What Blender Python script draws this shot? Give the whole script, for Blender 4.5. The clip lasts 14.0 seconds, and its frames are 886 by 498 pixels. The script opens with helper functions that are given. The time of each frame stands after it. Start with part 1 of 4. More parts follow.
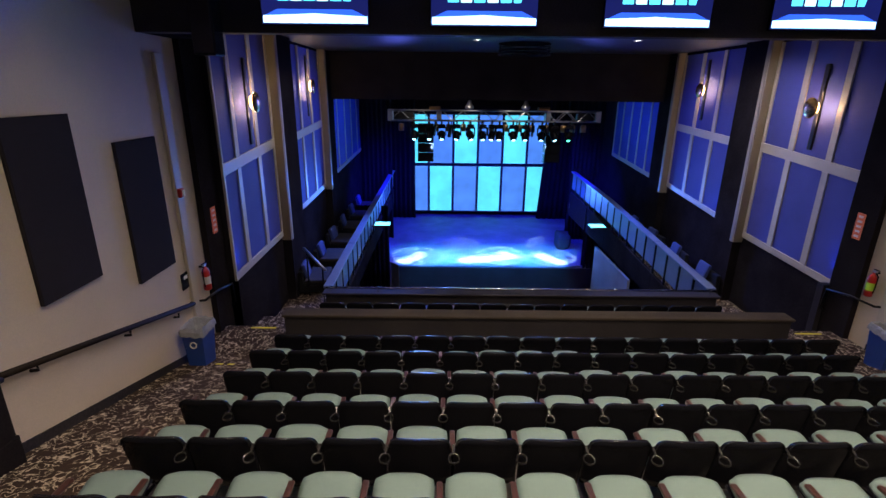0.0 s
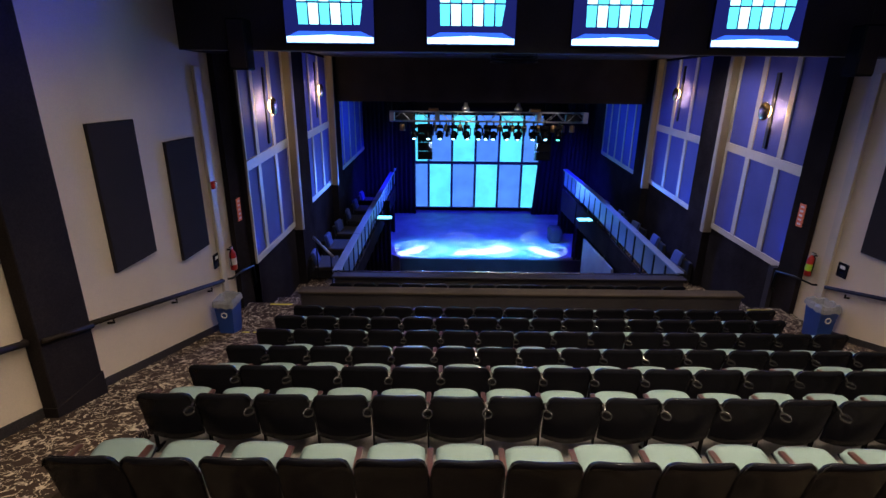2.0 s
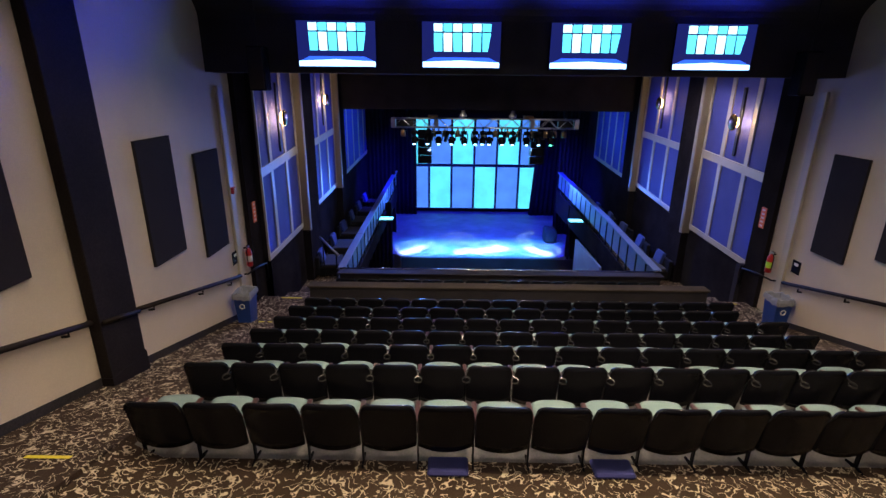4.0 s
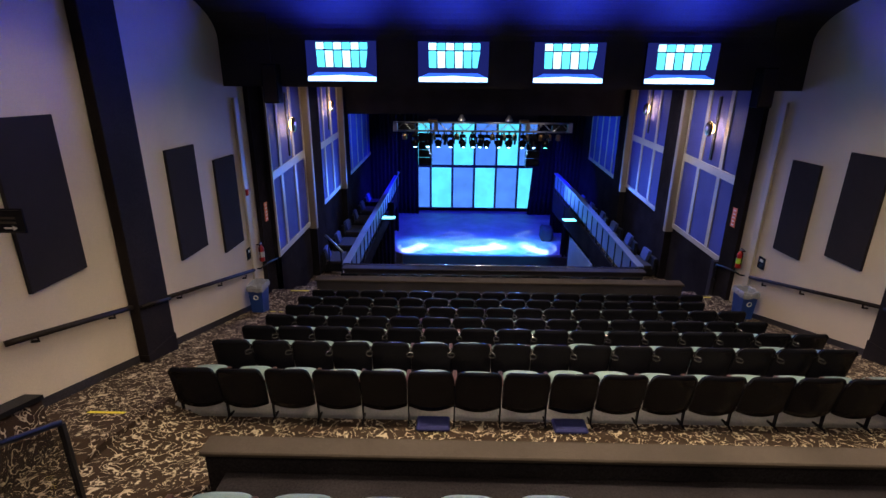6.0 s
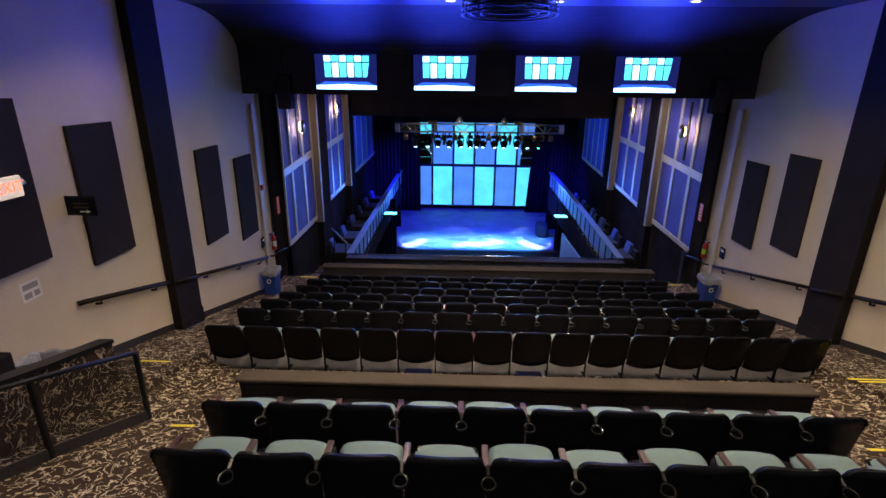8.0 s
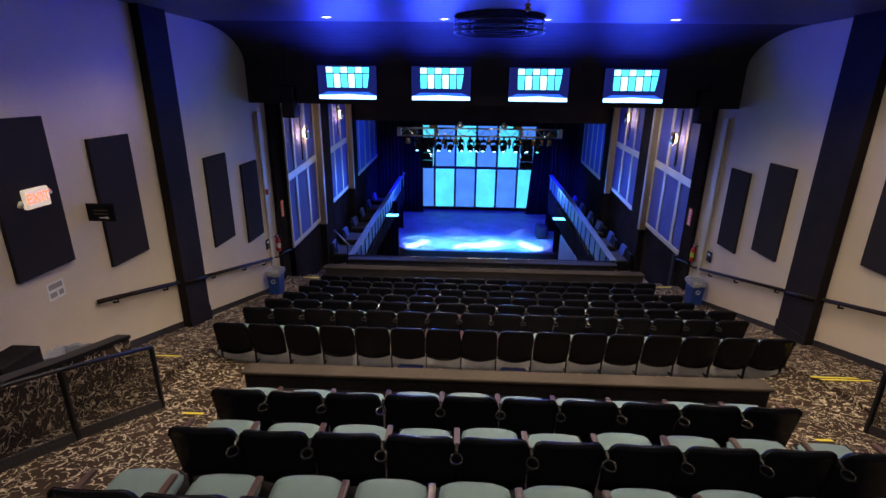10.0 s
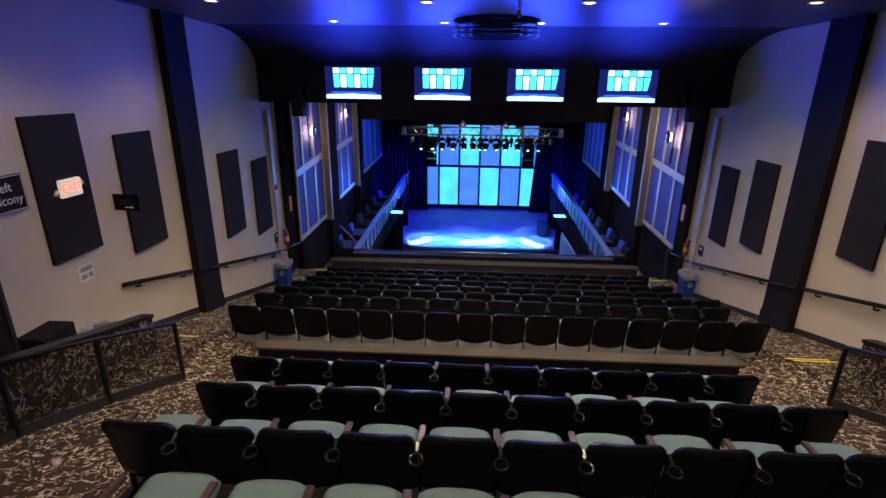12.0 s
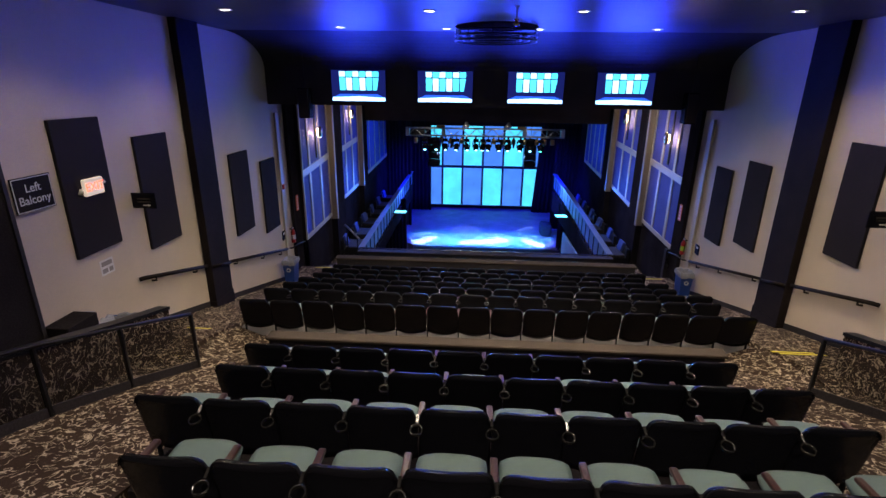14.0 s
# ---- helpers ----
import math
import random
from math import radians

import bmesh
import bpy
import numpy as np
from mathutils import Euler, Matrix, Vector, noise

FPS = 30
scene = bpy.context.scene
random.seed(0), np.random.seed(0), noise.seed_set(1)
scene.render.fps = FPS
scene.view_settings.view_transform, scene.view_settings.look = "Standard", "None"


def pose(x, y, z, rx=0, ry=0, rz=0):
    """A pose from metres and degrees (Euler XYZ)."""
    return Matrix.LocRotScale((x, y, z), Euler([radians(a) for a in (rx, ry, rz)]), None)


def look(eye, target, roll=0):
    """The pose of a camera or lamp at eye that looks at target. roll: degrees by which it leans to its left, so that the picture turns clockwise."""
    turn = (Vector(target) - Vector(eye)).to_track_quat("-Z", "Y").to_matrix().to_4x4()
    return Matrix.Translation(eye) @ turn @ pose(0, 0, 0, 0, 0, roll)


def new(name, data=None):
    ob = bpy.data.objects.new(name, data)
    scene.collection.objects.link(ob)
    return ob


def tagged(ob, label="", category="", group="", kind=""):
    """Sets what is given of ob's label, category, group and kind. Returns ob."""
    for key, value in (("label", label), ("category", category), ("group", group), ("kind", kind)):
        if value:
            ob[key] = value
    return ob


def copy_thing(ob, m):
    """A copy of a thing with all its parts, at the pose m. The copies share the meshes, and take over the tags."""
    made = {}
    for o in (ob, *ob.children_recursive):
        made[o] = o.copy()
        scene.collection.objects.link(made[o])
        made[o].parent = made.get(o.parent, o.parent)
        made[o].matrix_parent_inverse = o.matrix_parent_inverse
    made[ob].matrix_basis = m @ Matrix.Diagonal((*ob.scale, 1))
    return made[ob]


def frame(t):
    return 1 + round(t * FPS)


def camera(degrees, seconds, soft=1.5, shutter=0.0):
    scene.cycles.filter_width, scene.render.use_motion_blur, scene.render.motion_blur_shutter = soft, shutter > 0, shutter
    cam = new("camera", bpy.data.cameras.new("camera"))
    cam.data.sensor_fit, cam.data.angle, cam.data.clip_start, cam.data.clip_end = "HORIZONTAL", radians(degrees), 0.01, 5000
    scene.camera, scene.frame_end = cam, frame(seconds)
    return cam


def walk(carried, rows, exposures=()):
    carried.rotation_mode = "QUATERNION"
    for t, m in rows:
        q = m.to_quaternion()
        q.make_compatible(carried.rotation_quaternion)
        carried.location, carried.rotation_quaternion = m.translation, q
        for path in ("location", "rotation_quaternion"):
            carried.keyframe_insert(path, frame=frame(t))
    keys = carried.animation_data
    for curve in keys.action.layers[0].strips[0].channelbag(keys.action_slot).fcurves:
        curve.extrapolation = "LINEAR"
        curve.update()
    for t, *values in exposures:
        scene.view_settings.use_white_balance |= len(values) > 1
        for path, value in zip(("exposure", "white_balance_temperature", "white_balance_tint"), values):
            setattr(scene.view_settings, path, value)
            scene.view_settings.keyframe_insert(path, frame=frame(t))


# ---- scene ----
cam = camera(84.5, 14.0)
PATH = [
    (0, (-1.696, 0.2, 3.131), (-1.692, 2.101, 2.508), 0.6),
    (0.5, (-1.668, -0.139, 3.078), (-1.667, 1.761, 2.454), 0.6),
    (1, (-1.636, -0.485, 3.098), (-1.635, 1.414, 2.473), 0.6),
    (1.5, (-1.607, -0.834, 3.173), (-1.607, 1.066, 2.548), 0.6),
    (2, (-1.568, -1.139, 3.282), (-1.569, 0.76, 2.655), 0.6),
    (2.5, (-1.537, -1.404, 3.409), (-1.54, 0.493, 2.775), 0.6),
    (3, (-1.49, -1.702, 3.452), (-1.496, 0.197, 2.825), 0.6),
    (5.5, (-1.246, -2.837, 3.832), (-1.269, -0.938, 3.204), 0.5),
    (6, (-1.176, -3.148, 3.864), (-1.205, -1.25, 3.233), 0.5),
    (6.5, (-1.08, -3.539, 3.957), (-1.115, -1.643, 3.321), 0.6),
    (7, (-1.006, -3.9, 3.979), (-1.045, -2.003, 3.348), 0.6),
    (7.5, (-0.921, -4.259, 4.027), (-0.966, -2.363, 3.393), 0.6),
    (8, (-0.833, -4.48, 4.058), (-0.884, -2.584, 3.424), 0.6),
    (10.5, (-0.56, -5.083, 4.313), (-0.637, -3.188, 3.679), 0.7),
    (11, (-0.519, -5.243, 4.292), (-0.602, -3.348, 3.66), 0.7),
    (11.5, (-0.474, -5.398, 4.31), (-0.563, -3.504, 3.674), 0.7),
    (12, (-0.456, -5.527, 4.297), (-0.55, -3.633, 3.662), 0.7),
    (12.5, (-0.444, -5.65, 4.288), (-0.543, -3.756, 3.653), 0.7),
    (13, (-0.436, -5.755, 4.251), (-0.538, -3.861, 3.616), 0.7),
    (13.5, (-0.42, -5.853, 4.29), (-0.527, -3.96, 3.655), 0.7),
    (14, (-0.39, -5.9, 4.36), (-0.5, -4.006, 3.726), 0.7),
]
walk(cam, [(t, look(eye, target, roll)) for t, eye, target, roll in PATH],
     ((0, 0.0, 6400, 10), (1.5, 0.08, 6400, 10), (3, 0.12, 6400, 10), (6.5, 0.06, 6400, 10), (11, 0.0, 6100, 10), (14, 0.03, 6100, 10)))

# ---- light ----
world = bpy.data.worlds.new("world")
scene.world = world
world.use_nodes = True
world.node_tree.nodes["Background"].inputs[0].default_value = (0.02, 0.03, 0.08, 1)
world.node_tree.nodes["Background"].inputs[1].default_value = 0.04

CEIL, HALL_CEIL = 5.48, 4.3
WL, WR = -5.95, 6.0          # balcony side walls
HL, HR = -5.75, 6.05         # hall side walls
WARM = (1.0, 0.80, 0.57)
BLUE = (0.05, 0.08, 1.0)


def spot(name, at, to, watts, colour, angle, blend=0.5, radius=0.06):
    d = bpy.data.lights.new(name, "SPOT")
    d.energy, d.color, d.spot_size, d.spot_blend, d.shadow_soft_size = watts, colour, radians(angle), blend, radius
    ob = new(name, d)
    ob.matrix_world = look(at, to)
    return ob


def bulb(name, at, watts, colour, radius=0.05):
    d = bpy.data.lights.new(name, "POINT")
    d.energy, d.color, d.shadow_soft_size = watts, colour, radius
    ob = new(name, d)
    ob.location = at
    return ob


# First eight are seen; the rest are unseen fill for aisle and seats.
DOWNLIGHTS = [(-3.18, 4.85, 260), (-1.0, 5.0, 280), (0.89, 5.0, 280), (3.2, 4.9, 290), (-4.4, 2.45, 120), (-1.14, 2.5, 270), (1.25, 2.5, 270), (4.4, 2.4, 270),
              (-4.4, 0.0, 140), (-1.2, 1.15, 820), (1.2, 1.15, 820), (4.4, 0.0, 200), (-3.8, -2.6, 130), (-1.2, -2.6, 105), (1.2, -2.6, 105), (3.8, -2.6, 110),
              (-3.2, -5.2, 110), (3.2, -5.2, 140), (-1.2, -6.6, 560), (1.2, -6.6, 560)]
for x, y, watts in DOWNLIGHTS:
    spot("downlight_lamp", (x, y, CEIL - 0.03), (x, y, 0), watts, WARM, 128, 0.8, 0.10)
HALL_LIGHTS = [(-3.45, 11.9), (-0.88, 13.2), (1.77, 11.9), (4.6, 11.8), (3.0, 13.0)]
for x, y in HALL_LIGHTS:
    spot("hall_downlight_lamp", (x, y, HALL_CEIL - 0.02), (x, y, 0), 220, (0.95, 0.88, 0.95), 160, 0.8)
# blue stage wash from the truss and the wings
for x in (-3.0, -1.0, 1.2, 3.2):
    spot("stage_wash_lamp", (x, 19.7, 1.9), (x * 0.9, 24.8, -4.2), 3200, (0.015, 0.015, 1.0), 105, 0.7)
# patterned beams through the gobo plates, over a broad cyan wash
LAMP_Y, LAMP_Z = 18.62, 1.78
GOBOS = [(-1.4, -2.75, 21.45, 10.5, 9000), (-0.75, -0.7, 21.5, 9.5, 8000), (1.0, 1.05, 21.6, 10.5, 12000), (1.35, 3.3, 21.4, 9.5, 9000),
         (-2.0, -2.85, 23.4, 8.2, 11000), (-0.3, -0.7, 23.3, 7.0, 6000), (1.6, 1.9, 23.3, 7.0, 6000), (1.95, 3.5, 23.3, 8.2, 11000)]
for x, tx, ty, angle, watts in GOBOS:
    spot("stage_gobo_lamp", (x, LAMP_Y, LAMP_Z), (tx, ty, -4.2), watts, (0.42, 0.78, 1.0), 2 * angle, 0.2, 0.005)
for x, tx, ty in ((-1.2, -3.35, 20.75), (-1.15, -3.0, 21.15), (-1.1, -2.7, 21.7), (-0.6, -0.7, 20.95), (-0.2, -0.25, 21.3), (0.2, 0.2, 21.0), (0.6, 0.6, 21.35), (0.8, 0.95, 21.2),
                  (1.0, 1.2, 21.9), (1.1, 1.5, 21.5), (1.2, 2.95, 21.7), (1.25, 3.2, 21.2), (1.3, 3.55, 20.85)):
    spot("stage_pool_lamp", (x, 19.0, 1.5), (tx, ty, -4.2), 22000, (0.60, 0.86, 1.0), 8, 1.0, 0.03)
for x, tx in ((-1.6, -2.4), (-0.5, -0.4), (0.7, 1.2), (1.7, 2.9)):
    spot("stage_wash_lamp", (x, 19.0, 1.9), (tx, 21.4, -4.2), 11000, (0.03, 0.36, 1.0), 36, 1.0, 0.05)
# unseen spots added at the truss ends to tint the side rails blue
for sx in (-1, 1):
    spot("rail_fill_spot", (sx * 3.5, 18.2, 1.95), (sx * 4.35, 13.5, -1.6), 1500, (0.05, 0.16, 1.0), 60, 0.9, 0.05)
# unseen spots added to turn the side rails blue and brighten the truss
for sx in (-1, 1):
    spot("wing_fill_spot", (sx * 2.6, 23.5, -1.2), (sx * 4.4, 15.0, -1.9), 1800, (0.06, 0.20, 1.0), 60, 0.8, 0.1)
for x in (-2.7, -0.9, 0.9, 2.7):
    spot("truss_fill_spot", (x, 17.82, 2.72), (x, 18.6, 2.2), 22, (1.0, 0.85, 0.68), 90, 0.8)
# unseen spots added for blue light from the stage over side walls and hall
for sx in (-1, 1):
    spot("blue_hall_fill", (sx * 3.2, 17.6, 2.6), (sx * 6.0, 11.5, 1.2), 240, (0.12, 0.15, 1.0), 120, 0.9, 0.3)
    spot("blue_upstage_fill", (sx * 3.4, 19.2, 2.0), (sx * 6.0, 20.2, 1.0), 190, (0.06, 0.14, 1.0), 130, 0.9, 0.3)

# glow of the four televisions
for xc in (-3.43, -1.16, 1.17, 3.42):
    d = bpy.data.lights.new("television_glow", "AREA")
    d.shape, d.size, d.size_y, d.energy, d.color = "RECTANGLE", 1.4, 0.7, 118, (0.025, 0.035, 1.0)
    d.spread = radians(140)
    new("television_glow", d).matrix_world = look((xc, 7.34, 4.34), (xc, 5.9, 5.4))
# blue uplights at the near edge of each panelled bay
for sx, x in ((-1, HL), (1, HR)):
    for y in (9.22, 13.66):
        spot("blue_uplight_lamp", (x - sx * 0.14, y, -0.42), (x - sx * 0.02, y + 0.05, 2.0), 30, (0.03, 0.12, 1.0), 60, 0.9, 0.02)

# ---- materials ----
def material(name, colour, rough=0.6, metal=0.0, scale=40.0, vary=0.25, bump=0.1, stain=0.15, spec=0.5):
    """Base colour varied by a fine grain and by broad stains, with a fine relief."""
    m = bpy.data.materials.new(name)
    m.use_nodes = True
    nt = m.node_tree
    b = nt.nodes["Principled BSDF"]
    tc = nt.nodes.new("ShaderNodeTexCoord")
    n1, n2 = nt.nodes.new("ShaderNodeTexNoise"), nt.nodes.new("ShaderNodeTexNoise")
    n1.inputs["Scale"].default_value, n1.inputs["Detail"].default_value = scale, 6
    n2.inputs["Scale"].default_value, n2.inputs["Detail"].default_value = 1.3, 4
    for n in (n1, n2):
        nt.links.new(tc.outputs["Object"], n.inputs["Vector"])
    prev = None
    for n, amount in ((n1, vary), (n2, stain)):
        r = nt.nodes.new("ShaderNodeMapRange")
        r.inputs["From Min"].default_value, r.inputs["From Max"].default_value = 0.3, 0.7
        r.inputs["To Min"].default_value, r.inputs["To Max"].default_value = 1 - amount, 1 + amount
        nt.links.new(n.outputs["Fac"], r.inputs["Value"])
        mul = nt.nodes.new("ShaderNodeVectorMath")
        mul.operation = "SCALE"
        if prev is None:
            mul.inputs[0].default_value = colour
        else:
            nt.links.new(prev, mul.inputs[0])
        nt.links.new(r.outputs[0], mul.inputs["Scale"])
        prev = mul.outputs[0]
    nt.links.new(prev, b.inputs["Base Color"])
    b.inputs["Roughness"].default_value, b.inputs["Metallic"].default_value = rough, metal
    b.inputs["Specular IOR Level"].default_value = spec
    if bump:
        bp = nt.nodes.new("ShaderNodeBump")
        bp.inputs["Strength"].default_value, bp.inputs["Distance"].default_value = bump, 0.01
        nt.links.new(n1.outputs["Fac"], bp.inputs["Height"])
        nt.links.new(bp.outputs[0], b.inputs["Normal"])
    return m


def glow(name, colour, strength, base=(0.02, 0.02, 0.02)):
    m = bpy.data.materials.new(name)
    m.use_nodes = True
    b = m.node_tree.nodes["Principled BSDF"]
    b.inputs["Base Color"].default_value = (*base, 1)
    b.inputs["Emission Color"].default_value = (*colour, 1)
    b.inputs["Emission Strength"].default_value = strength
    b.inputs["Roughness"].default_value = 0.3
    return m


def lit_cloth(name, colour, strength):
    """A translucent lit face with soft uneven patches."""
    m = glow(name, colour, strength)
    nt = m.node_tree
    tc, n, r = nt.nodes.new("ShaderNodeTexCoord"), nt.nodes.new("ShaderNodeTexNoise"), nt.nodes.new("ShaderNodeMapRange")
    info, add = nt.nodes.new("ShaderNodeObjectInfo"), nt.nodes.new("ShaderNodeVectorMath")
    nt.links.new(tc.outputs["Object"], add.inputs[0])
    nt.links.new(info.outputs["Location"], add.inputs[1])
    n.inputs["Scale"].default_value, n.inputs["Detail"].default_value = 1.1, 3
    nt.links.new(add.outputs[0], n.inputs["Vector"])
    r.inputs["From Min"].default_value, r.inputs["From Max"].default_value = 0.3, 0.7
    r.inputs["To Min"].default_value, r.inputs["To Max"].default_value = strength * 0.84, strength * 1.12
    nt.links.new(n.outputs["Fac"], r.inputs["Value"])
    nt.links.new(r.outputs[0], nt.nodes["Principled BSDF"].inputs["Emission Strength"])
    return m


def carpet_material():
    """Dark brown carpet with pale curling strokes."""
    m = material("carpet_brown", (0.043, 0.027, 0.018), 0.95, 0, 300, 0.4, 0.4, 0.2, 0.1)
    nt = m.node_tree
    b = nt.nodes["Principled BSDF"]
    tc = nt.nodes.new("ShaderNodeTexCoord")
    warp = nt.nodes.new("ShaderNodeTexNoise")
    warp.inputs["Scale"].default_value = 5.5
    nt.links.new(tc.outputs["Object"], warp.inputs["Vector"])
    add = nt.nodes.new("ShaderNodeVectorMath")
    add.operation = "MULTIPLY_ADD"
    add.inputs[1].default_value = (0.34, 0.34, 0.34)
    nt.links.new(warp.outputs["Color"], add.inputs[0])
    nt.links.new(tc.outputs["Object"], add.inputs[2])
    facs = []
    for sc, seed, w in ((8.0, 0.0, 0.030), (10.5, 11.3, 0.029)):
        n = nt.nodes.new("ShaderNodeTexNoise")
        n.noise_dimensions = "4D"
        n.inputs["Scale"].default_value, n.inputs["Detail"].default_value, n.inputs["W"].default_value = sc, 0.0, seed
        nt.links.new(add.outputs[0], n.inputs["Vector"])
        s = nt.nodes.new("ShaderNodeMath")
        s.operation, s.inputs[1].default_value = "SUBTRACT", 0.5
        nt.links.new(n.outputs["Fac"], s.inputs[0])
        a = nt.nodes.new("ShaderNodeMath")
        a.operation = "ABSOLUTE"
        nt.links.new(s.outputs[0], a.inputs[0])
        r = nt.nodes.new("ShaderNodeMapRange")
        r.inputs["From Min"].default_value, r.inputs["From Max"].default_value = w * 0.45, w
        r.inputs["To Min"].default_value, r.inputs["To Max"].default_value = 1.0, 0.0
        nt.links.new(a.outputs[0], r.inputs["Value"])
        gate = nt.nodes.new("ShaderNodeTexNoise")
        gate.noise_dimensions = "4D"
        gate.inputs["Scale"].default_value, gate.inputs["W"].default_value = 9.0, seed + 4.0
        nt.links.new(tc.outputs["Object"], gate.inputs["Vector"])
        g = nt.nodes.new("ShaderNodeMapRange")
        g.inputs["From Min"].default_value, g.inputs["From Max"].default_value = 0.44, 0.50
        nt.links.new(gate.outputs["Fac"], g.inputs["Value"])
        p = nt.nodes.new("ShaderNodeMath")
        p.operation = "MULTIPLY"
        nt.links.new(r.outputs[0], p.inputs[0])
        nt.links.new(g.outputs[0], p.inputs[1])
        facs.append(p.outputs[0])
    mx = nt.nodes.new("ShaderNodeMath")
    mx.operation = "MAXIMUM"
    nt.links.new(facs[0], mx.inputs[0])
    nt.links.new(facs[1], mx.inputs[1])
    mix = nt.nodes.new("ShaderNodeMix")
    mix.data_type = "RGBA"
    nt.links.new(mx.outputs[0], mix.inputs["Factor"])
    old = b.inputs["Base Color"].links[0].from_socket
    nt.links.new(old, mix.inputs["A"])
    mix.inputs["B"].default_value = (0.52, 0.42, 0.30, 1)
    nt.links.new(mix.outputs["Result"], b.inputs["Base Color"])
    return m


def folded(name, colour, rough=0.85):
    return material(name, colour, rough, 0, 60, 0.2, 0.15, 0.2, 0.2)


